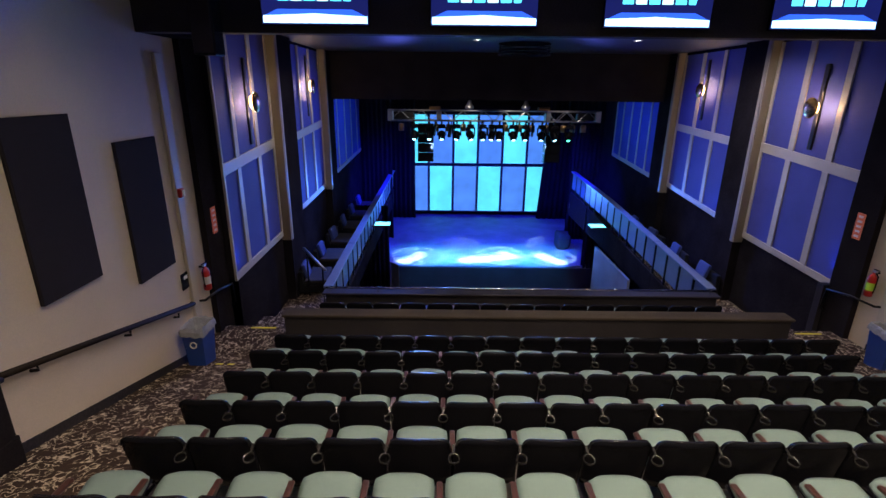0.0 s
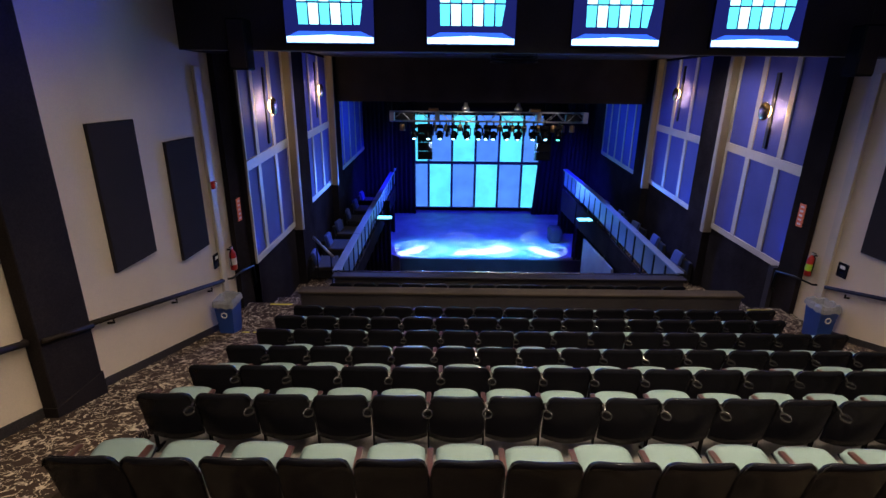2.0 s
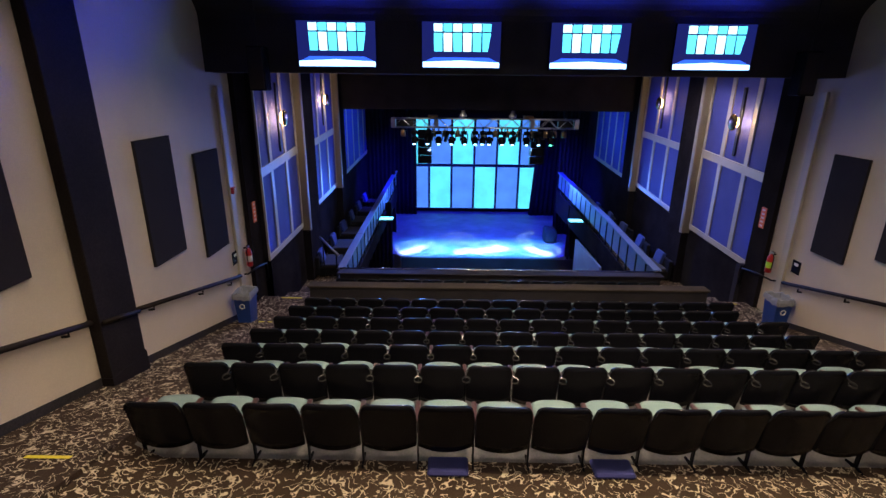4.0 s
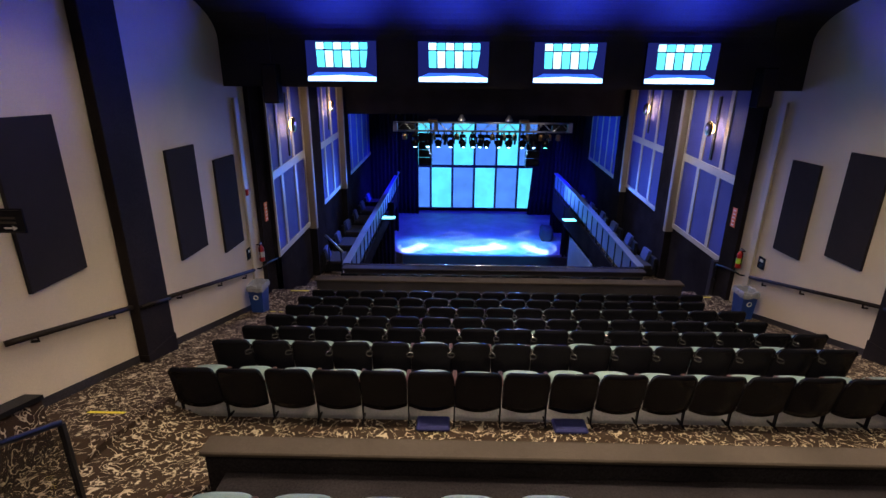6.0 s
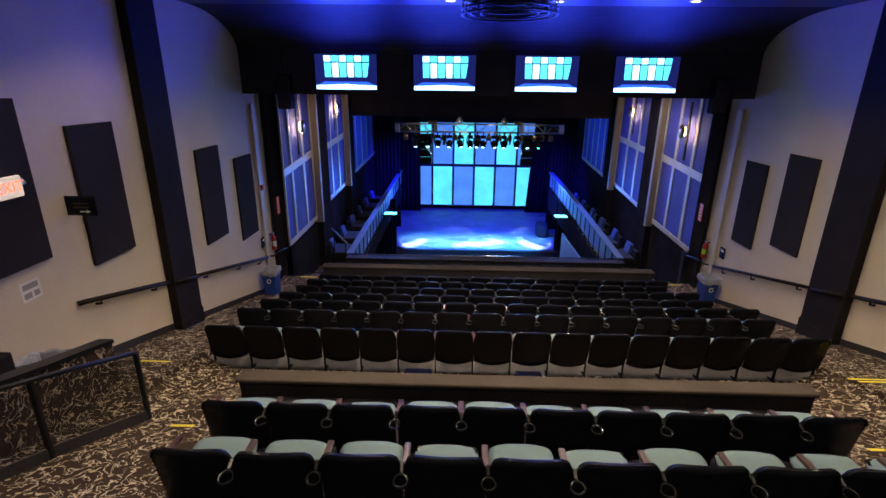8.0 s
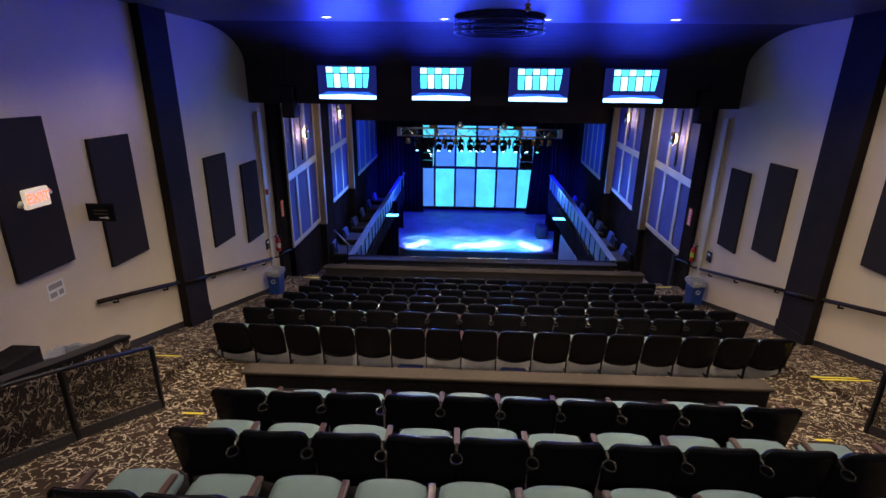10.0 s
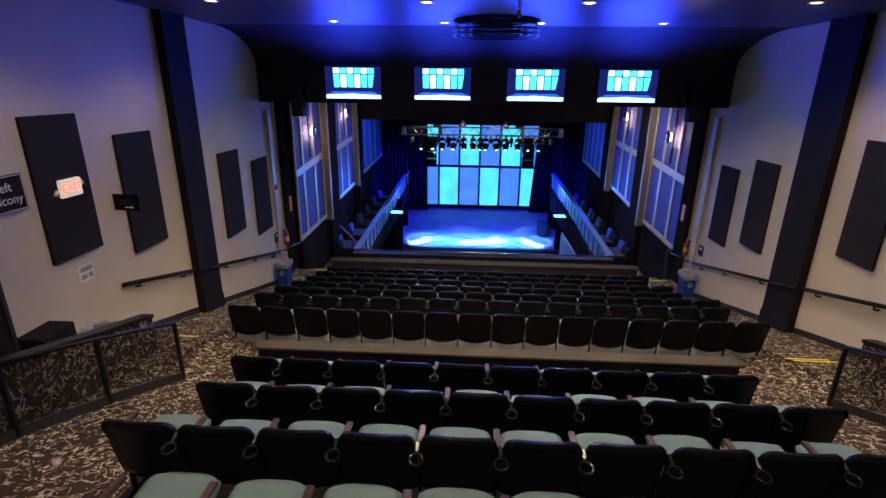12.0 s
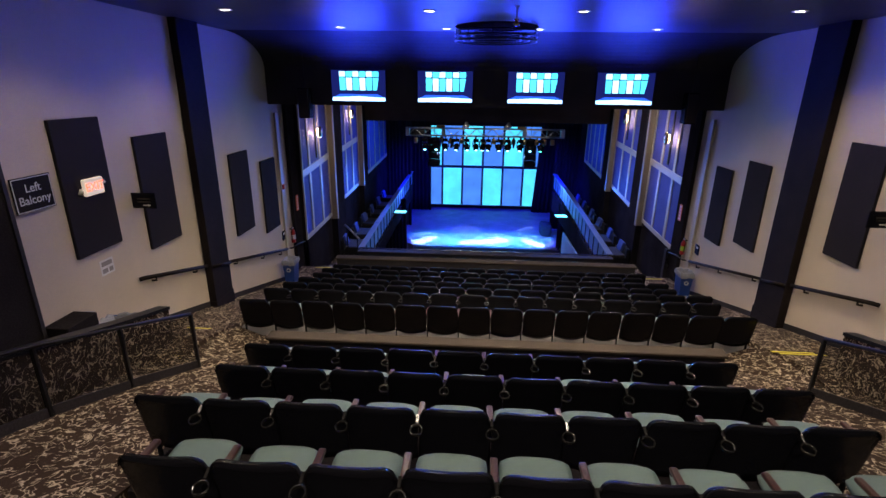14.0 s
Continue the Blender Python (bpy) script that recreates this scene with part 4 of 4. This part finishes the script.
def fixture(x, y, z, kind):
    f = thing("stage_light", {"head": "black moving-head stage light hanging from the truss", "can": "short amber-lit stage light can under the truss"}[kind], "stage light", "stage lights on the truss", (x, y, z))
    part("clamp", box(-0.03, 0.03, -0.03, 0.03, -0.12, 0.03, 0.006), "iron", f)
    if kind == "head":
        part("base", box(-0.13, 0.13, -0.10, 0.10, -0.24, -0.10, 0.02), "shell", f)
        for sx in (-1, 1):
            part("yoke", box(sx * 0.15 - 0.02, sx * 0.15 + 0.02, -0.05, 0.05, -0.50, -0.20, 0.008), "shell", f)
        hd = part("head", lathe([(0.07, 0.15), (0.125, 0.10), (0.13, -0.10), (0.115, -0.17), (0.09, -0.18)], 16), "shell", f, smooth=True)
        hd.matrix_basis = pose(0, 0, -0.48, -28, random.uniform(-14, 14), 0)
        ln = part("lens", lathe([(0.07, -0.181), (0.04, -0.195), (0.01, -0.20)], 16), "lens" if random.random() > 0.25 else "lensg", hd, "bright lens")
    else:
        part("can", lathe([(0.05, -0.12), (0.10, -0.15), (0.105, -0.38), (0.09, -0.39)], 14), "amber", f, smooth=True)


for x in (-2.75, -1.75, -1.2, -0.25, 0.35, 0.85, 1.3, 1.9, -0.7, 2.35):
    fixture(x, 18.45, 2.02 - random.uniform(0, 0.004), "head")
for x in (-3.25, -1.95, -1.5, -0.95, 0.1, 0.62, 1.12, 1.6, 2.12, 2.75, 3.1, 3.5):
    fixture(x, 18.8, 2.04 - random.uniform(0, 0.01), "can")
for x in (-2.2, 0.08, 2.9):
    fixture(x, 18.45, 2.02, "head")


def gobo_projector(x, tx, ty, angle):
    """An open snoot clamped under the truss, with a rosette cut through the plate at its mouth."""
    far, n, rings = 0.34, 60, 12
    edge = far * math.tan(radians(angle)) * 1.03
    pr = thing("gobo_projector", "short black pattern projector clamped under the truss", "stage light", "pattern projectors", (x, LAMP_Y, LAMP_Z))
    aim = look((0, 0, 0), (tx - x, ty - LAMP_Y, -4.2 - LAMP_Z))
    bm = bmesh.new()
    grid = [[bm.verts.new((r / rings * edge * math.cos(k * math.tau / n), r / rings * edge * math.sin(k * math.tau / n), -far)) for k in range(n)] for r in range(1, rings + 1)]
    for r in range(rings - 1):
        for k in range(n):
            petal = (k % 15) / 15 * 2 - 1
            cut = r in (8, 9) or (2 <= r < 7 and abs(abs(petal) - 0.16 - 0.09 * r) < 0.17) or r == 0
            if not cut:
                bm.faces.new((grid[r][k], grid[r][(k + 1) % n], grid[r + 1][(k + 1) % n], grid[r + 1][k]))
    bmesh.ops.solidify(bm, geom=bm.faces[:], thickness=0.002)
    bm.transform(aim)
    part("gobo_plate", bm, "iron", pr, "black metal plate with a cut rosette")
    bm = bmesh.new()
    sides = [[bm.verts.new((edge * q * math.cos(k * math.tau / 24), edge * q * math.sin(k * math.tau / 24), z)) for k in range(24)] for q, z in ((1.06, 0.10), (1.06, -far - 0.02), (1.16, -far - 0.02), (1.16, 0.11))]
    for p, q in zip(sides, sides[1:]):
        for k in range(24):
            bm.faces.new((p[k], p[(k + 1) % 24], q[(k + 1) % 24], q[k]))
    bm.transform(aim)
    part("snoot", bm, "iron", pr, smooth=True)
    part("clamp", box(-0.02, 0.02, -0.02, 0.02, 0.05, 2.02 - LAMP_Z + 0.03, 0.004), "iron", pr)
    part("clamp_bar", box(-0.02, 0.02, -0.20, 0.22, 2.0 - LAMP_Z, 2.03 - LAMP_Z, 0.004), "iron", pr)


for x, tx, ty, angle, _ in GOBOS:
    gobo_projector(x, tx, ty, angle)
for x in (-2.36, 2.5):
    sp = thing("line_array_speaker", "black hanging loudspeaker array beside the stage", "loudspeaker", "hanging loudspeakers", (x, 19.3, 0.45))
    for k in range(4):
        b = part("cabinet", box(-0.30, 0.30, -0.22, 0.22, 0.0, 0.34, 0.02), "shell", sp)
        b.matrix_basis = pose(0, 0.02 * k * k * 0.5, 0.36 * k, -8 + 3 * k, 0, 0)
    part("hanger", tube([(0, 0, 1.45), (0, 0, HALL_CEIL - 0.45)], 0.01, 6), "iron", sp)
# lit shelves at the stage ends of the side balconies
for x, y in ((-3.90, 17.6), (4.02, 17.6)):
    s = thing("light_shelf", "small black shelf with a cyan lit top", "light shelf", "lit shelves beside the stage", (x, y, -1.62))
    part("shelf", box(-0.30, 0.30, -0.25, 0.25, -0.06, 0.0, 0.01), "black", s)
    # the bright shelf top is made as an added glowing slab
    part("led_bar", box(-0.27, 0.27, -0.2, 0.2, 0.0, 0.02, 0.004), "glowtop", s, "glowing cyan shelf top")
    part("arm", box(*sorted((0.0, 0.42 if x > 0 else -0.42)), -0.03, 0.03, -0.12, -0.06), "iron", s)

# ---- small things of the balcony ----
def recycling_bin(at, rz, h=0.72):
    b = thing("recycling_bin", "blue plastic recycling bin lined with a clear bag", "bin", "blue recycling bins", at, rz)
    bm = bmesh.new()
    w0, d0, w1, d1 = 0.13, 0.17, 0.17, 0.215
    outer = [[bm.verts.new((sx * (w0 + (w1 - w0) * v), sy * (d0 + (d1 - d0) * v), h * v)) for sx, sy in ((-1, -1), (1, -1), (1, 1), (-1, 1))] for v in (0, 1)]
    inner = [[bm.verts.new((sx * (w0 + (w1 - w0) * v - 0.012), sy * (d0 + (d1 - d0) * v - 0.012), h * v if v else 0.02)) for sx, sy in ((-1, -1), (1, -1), (1, 1), (-1, 1))] for v in (1, 0)]
    rings = outer + inner
    for p, q in zip(rings, rings[1:]):
        for k in range(4):
            bm.faces.new((p[k], p[(k + 1) % 4], q[(k + 1) % 4], q[k]))
    bm.faces.new(rings[0])
    bm.faces.new(rings[-1])
    part("body", bm, "can", b)
    part("rim", merge(merge(box(-0.185, 0.185, -0.23, -0.205, h - 0.03, h + 0.005, 0.006), box(-0.185, 0.185, 0.205, 0.23, h - 0.03, h + 0.005, 0.006)), merge(box(-0.185, -0.16, -0.205, 0.205, h - 0.03, h + 0.005, 0.006), box(0.16, 0.185, -0.205, 0.205, h - 0.03, h + 0.005, 0.006))), "can", b)
    # crumpled bag folded over the rim
    bm = bmesh.new()
    n = 44
    loops = []
    for r, z in ((1.14, h - 0.10), (1.15, h - 0.02), (1.07, h + 0.04), (0.92, h + 0.025), (0.80, h - 0.08), (0.55, h - 0.16)):
        ring = []
        for k in range(n):
            a = k / n * math.tau
            ca, sa = math.cos(a), math.sin(a)
            q = max(abs(ca) / 0.17, abs(sa) / 0.215)
            j = noise.noise(Vector((ca * 3 + at[0], sa * 3 + at[1], z * 9)))
            ring.append(bm.verts.new((ca / q * (r + 0.05 * j), sa / q * (r + 0.05 * j), z + 0.045 * j)))
        loops.append(ring)
    for p, q in zip(loops, loops[1:]):
        for k in range(n):
            bm.faces.new((p[k], p[(k + 1) % n], q[(k + 1) % n], q[k]))
    part("bag", bm, "bag", b, "crumpled clear plastic bag")
    ring = [(0.05 * math.cos(k * math.tau / 16), 0, h - 0.26 + 0.05 * math.sin(k * math.tau / 16)) for k in range(16)]
    for s in (-1, 1):
        bm = tube(ring, 0.010, 6, True)
        bm.transform(Matrix.Translation((0, s * 0.206, 0)))
        part("mark", bm, "paper", b, "white ring mark")
    return b


recycling_bin((-5.66, 7.34, ramp(7.34) - 0.03), 0)
recycling_bin((5.72, 7.42, ramp(7.42) - 0.03), 0)
recycling_bin((-5.55, 0.30, ramp(0.30)), 90, 0.58)
recycling_bin((5.60, 0.35, ramp(0.35)), 90, 0.58)

for sx in (-1, 1):
    w = WL if sx < 0 else WR

    def wx(a, b2):
        return min(w - sx * a, w - sx * b2), max(w - sx * a, w - sx * b2)
    # fire extinguisher on its hook
    ex = thing("fire_extinguisher", "red fire extinguisher with a pale label hung on the wall", "extinguisher", "fire extinguishers", (w - sx * 0.10, 8.22, -0.30))
    part("cylinder", lathe([(0.05, 0.0), (0.068, 0.015), (0.068, 0.34), (0.05, 0.39), (0.022, 0.42), (0.022, 0.45)], 18), "red", ex, smooth=True)
    part("label", lathe([(0.0695, 0.12), (0.0695, 0.26)], 18), "paper" if sx < 0 else "lime", ex, "printed label")
    part("valve", box(-0.02, 0.02, -0.05, 0.03, 0.45, 0.49, 0.005), "steel", ex)
    part("lever", box(-0.012, 0.012, -0.10, 0.02, 0.495, 0.51, 0.003), "iron", ex)
    part("hose", tube([(0, -0.03, 0.46), (0, -0.10, 0.40), (0, -0.10, 0.2), (0, -0.085, 0.08)], 0.011, 6), "shell", ex, smooth=True)
    part("hook", box(*sorted((0, sx * 0.10)), -0.015, 0.015, 0.42, 0.45), "iron", ex)
    # black notice with a pale mark
    nt = thing("notice_plate", "square black notice plate with a small pale mark", "sign", "black notice plates", (w - sx * 0.005, 7.52 if sx > 0 else 7.70, 0.08))
    part("plate", box(*sorted((0, -sx * 0.02)), -0.12, 0.12, -0.14, 0.14, 0.004), "shell", nt)
    part("mark", box(*sorted((-sx * 0.0205, -sx * 0.023)), -0.06, 0.06, 0.03, 0.09, 0.001), "paper", nt)
    for k in range(2):
        part("bar", box(*sorted((-sx * 0.0205, -sx * 0.023)), -0.06, 0.06, -0.05 - 0.04 * k, -0.035 - 0.04 * k), "ring", nt)
    # fire alarm sounder
    if sx < 0:
        al = thing("fire_alarm", "small red fire alarm sounder on the wall", "fire alarm", "", (w + 0.12, 7.85, 1.52))
        part("body", box(-0.06, 0.0, -0.06, 0.06, -0.07, 0.07, 0.012), "red", al)
        part("strobe", box(0.0, 0.03, -0.025, 0.025, -0.05, 0.05, 0.006), "white", al)
    # orange notice on the black pier
    on = thing("orange_notice", "narrow orange, weakly glowing notice on the black pier", "sign", "orange notices", (w - sx * 0.10, 8.78, 0.83))
    part("plate", box(*sorted((0, -sx * 0.012)), -0.09, 0.09, -0.24, 0.24, 0.003), "orange", on)
    for k in range(5):
        part("bar", box(*sorted((-sx * 0.0125, -sx * 0.015)), -0.05, 0.05, -0.20 + 0.09 * k, -0.16 + 0.09 * k), "paper", on)
    # bent grab rail round the pier
    gr = thing("grab_rail", "black bent metal grab rail beside the pier", "handrail", "grab rails")
    part("rail", tube([(w - sx * 0.0, 7.95, -0.40), (w - sx * 0.14, 7.98, -0.40), (w - sx * 0.16, 8.5, -0.42), (w - sx * 0.18, 9.0, -0.50), (w - sx * 0.18, 9.05, -0.9), (w - sx * 0.10, 9.05, -1.0)], 0.022, 8), "iron", gr, smooth=True)
    # low black gate wall under the panels
    structure("wall_gate", box(*wx(0.02, 0.20), 9.08, 9.24, -2.2, -0.45), "black", "low black wall end beside the steps")
    # rear stair guard: posts, rail, smoked glass
    g = thing("stair_guard", "black metal stair guard with smoked glass panels", "guard rail", "stair guards")
    pts = [(sx * 4.27, 0.06), (sx * 4.60, -0.85), (sx * 4.84, -1.75), (sx * 4.96, -2.9), (sx * 4.98, -4.1), (sx * 4.99, -5.3)]
    for x, y in pts:
        part("post", box(x - 0.022, x + 0.022, y - 0.022, y + 0.022, ramp(y) - 0.02, ramp(y) + 0.84, 0.004), "iron", g)
    part("rail", tube([(x, y, ramp(y) + 0.85) for x, y in pts], 0.026, 8), "iron", g, smooth=True)
    for (xa, ya), (xb, yb) in zip(pts, pts[1:]):
        for nm, za, zb, t, mt in (("glass", 0.13, 0.81, 0.004, "smoked"), ("kick_board", 0.0, 0.12, 0.012, "black")):
            bm = bmesh.new()
            vs = [bm.verts.new((x + o, y, ramp(y) + z)) for o in (-t, t) for x, y, z in ((xa, ya - 0.03, za), (xb, yb + 0.03, za), (xb, yb + 0.03, zb), (xa, ya - 0.03, zb))]
            for f in ((0, 1, 2, 3), (7, 6, 5, 4), (0, 4, 5, 1), (1, 5, 6, 2), (2, 6, 7, 3), (3, 7, 4, 0)):
                bm.faces.new([vs[k] for k in f])
            part(nm, bm, mt, g)
    # carpeted low wall with a dark cap behind the guard
    lw = thing("stair_wall", "low carpeted stair wall with a dark rounded cap", "low wall", "stair walls")
    lw["kind"] = "structure"
    top = [(0.75, ramp(0.75) + 0.58), (-0.2, ramp(-0.2) + 0.72), (-5.5, ramp(-5.5) + 0.72)]
    xa = sx * 5.12
    part("body", extrude_poly(top + [(-5.5, ramp(-5.5) - 0.3), (0.75, 0.2)], "x", xa - 0.06, xa + 0.06), "carpet", lw)
    part("cap", extrude_poly(top + [(y, z + 0.05) for y, z in top[::-1]], "x", xa - 0.09, xa + 0.09), "iron", lw, "dark rounded cap")
    # dark doorway to the stairs
    a2, b2 = wx(-0.001, 0.03)
    dr = thing("door_stair", "tall black doorway curtain to the balcony stairs", "doorway", "stair doorways")
    dr["kind"] = "structure"
    part("leaf", box(a2, b2, -2.6, -0.56, ramp(-2.6) - 0.9, 3.75), "hallblack", dr)
    part("frame", box(*wx(-0.001, 0.05), -0.56, -0.50, 0.3, 3.8, 0.004), "black", dr)
    part("ledge", box(*wx(-0.001, 0.35), -0.50, 0.02, 0.4, 1.29, 0.012), "hallblack", dr, "low black cabinet beside the doorway")
    # projecting small sign
    ps = thing("projecting_sign", "small black sign projecting from the wall on a bracket", "sign", "projecting signs", (w - sx * 0.20, 1.62, 2.52))
    part("plate", box(-0.20, 0.20, -0.01, 0.01, -0.13, 0.13, 0.003), "shell", ps)
    part("bracket", box(*sorted((sx * 0.08, sx * 0.20)), -0.006, 0.006, -0.02, 0.02), "iron", ps)
    for k in range(2):
        part("bar", box(-0.10, 0.12, -0.0135, -0.0105, 0.02 - 0.05 * k, 0.045 - 0.05 * k), "ring", ps)
    part("arrow", extrude_poly([(-0.02, -0.083), (0.07, -0.083), (0.07, -0.10), (0.12, -0.075), (0.07, -0.05), (0.07, -0.067), (-0.02, -0.067)], "y", -0.0135, -0.0105), "paper", ps, "white arrow")
    for z in (-0.115, 0.115):
        part("border", box(-0.185, 0.185, -0.012, -0.0105, z - 0.003, z + 0.003), "ring", ps)

# exit sign
xs = thing("exit_sign", "cream exit sign box with glowing red letters and lamp heads", "exit sign", "", (WL + 0.05, 0.78, 2.92))
part("body", box(-0.05, 0.05, -0.18, 0.18, -0.12, 0.12, 0.012), "exitface", xs, "cream lit sign box")
for sy in (-1, 1):
    hd = part("lamp_head", lathe([(0.02, -0.02), (0.04, 0.0), (0.045, 0.05), (0.035, 0.06)], 14), "white", xs, smooth=True)
    hd.matrix_basis = pose(-0.02, sy * 0.20, 0.02 if sy > 0 else -0.06, 0, 60, sy * 60)
lettering("letters", "EXIT", 0.17, "exitred", pose(0.052, 0, 0, 90, 0, 90), xs)
# balcony sign
bs = thing("balcony_sign", "black wall sign with white serif words in a thin border", "sign", "", (WL + 0.03, -0.15, 3.01))
part("plate", box(-0.02, 0.0, -0.29, 0.29, -0.22, 0.22, 0.003), "column", bs)
for z in (-0.205, 0.205):
    part("border", box(0.0, 0.002, -0.275, 0.275, z - 0.005, z + 0.005), "paper", bs)
for y in (-0.275, 0.275):
    part("border", box(0.0, 0.002, y - 0.005, y + 0.005, -0.199, 0.199), "paper", bs)
lettering("words", "Left\nBalcony", 0.15, "paper", pose(0.002, 0, 0.0, 90, 0, 90), bs)
# flyer
fl = thing("flyer", "tilted white printed flyer taped to the wall", "poster", "", (WL + 0.004, 0.80, 1.67))
part("sheet", box(-0.002, 0.0, -0.14, 0.14, -0.12, 0.12), "paper", fl)
for z0, z1, y0, y1 in ((0.02, 0.09, -0.11, 0.11), (-0.09, -0.02, -0.11, 0.0), (-0.09, -0.02, 0.03, 0.11)):
    part("print", box(0.0, 0.001, y0, y1, z0, z1), "ink", fl)

# yellow tape on step edges
for x0, x1, y in ((-5.33, -4.90, 1.53), (4.62, 5.30, 1.52), (4.70, 5.42, 1.42), (-5.36, -4.88, 8.66), (5.12, 5.62, 8.62), (-5.40, -5.28, 7.24), (-5.20, -5.10, 7.24), (-3.92, -3.66, -0.10), (3.50, 3.68, -0.20)):
    z = ramp(y)
    bm = box(x0, x1, y - 0.025, y + 0.025, 0.0, 0.004)
    s = (ramp(y + 0.02) - ramp(y - 0.02)) / 0.04
    for v in bm.verts:
        v.co.z += z + 0.004 + s * (v.co.y - y)
    tagged(obj("yellow_tape", bm, "tape"), "strip of bright yellow tape on a carpeted edge", "tape", "yellow tape strips")

# blue mats under the last row of the front block
for x in (-1.35, 0.28):
    tagged(obj("blue_cushion", box(x - 0.2, x + 0.2, 1.62, 1.86, 0.003, 0.06, 0.02), "mat"), "dark blue cushion lying on the floor under the seats", "cushion", "floor cushions")

# loudspeakers in the upper corners of the balcony front
for sx in (-1, 1):
    x = -4.8 if sx < 0 else 5.0
    ls = thing("loudspeaker", "black loudspeaker hung high beside the header", "loudspeaker", "header loudspeakers", (x, 7.15, 3.52))
    part("cabinet", box(-0.15, 0.15, -0.15, 0.15, 0, 0.75, 0.02), "shell", ls)
    part("grille", box(-0.13, 0.13, -0.165, -0.15, 0.03, 0.72, 0.006), "acoustic", ls)
    part("hanger", tube([(0, 0, 0.75), (0, 0, CEIL - 3.52 - 0.2)], 0.012, 6), "iron", ls)

# black blocks added for the header's shade on the side walls
for sx in (-1, 1):
    w = WL if sx < 0 else WR
    structure("beam", box(*sorted((w - sx * 0.002, w - sx * 0.36)), 7.76, 8.45, 3.84, CEIL + 0.2), "hallblack", "black block standing in for the shade beside the header")

# ---- small things of the side balconies and the stage ----
dv = thing("divider_rail", "slanted grey metal rail on two dark posts between seats", "rail")
part("rail", tube([(-5.35, 12.45, -0.90), (-4.60, 11.58, -1.18)], 0.035, 8), "steel", dv, smooth=True)
for x, y, z in ((-5.25, 12.33, -0.94), (-4.70, 11.70, -1.14)):
    part("post", tube([(x, y, -2.2), (x, y, z)], 0.02, 8), "iron", dv)
for x, y in ((4.15, 22.9),):
    eq = thing("covered_equipment", "bulky stage equipment under a black cloth cover", "equipment", "covered stage equipment", (x, y, STAGE))
    bm = bmesh.new()
    bmesh.ops.create_icosphere(bm, subdivisions=3, radius=1)
    for v in bm.verts:
        c = [math.copysign(abs(k) ** 0.45, k) for k in v.co]
        v.co = Vector((c[0] * 0.34, c[1] * 0.34, max(0, c[2] * 0.42 + 0.40))) * (1 + 0.16 * noise.noise(v.co * 2.6))
    part("cover", bm, "black", eq, smooth=True)
structure("wall_under_balcony", box(4.36, 4.44, 15.0, 18.6, -5.4, -2.72), "greywall", "pale grey wall panel under the side balcony")
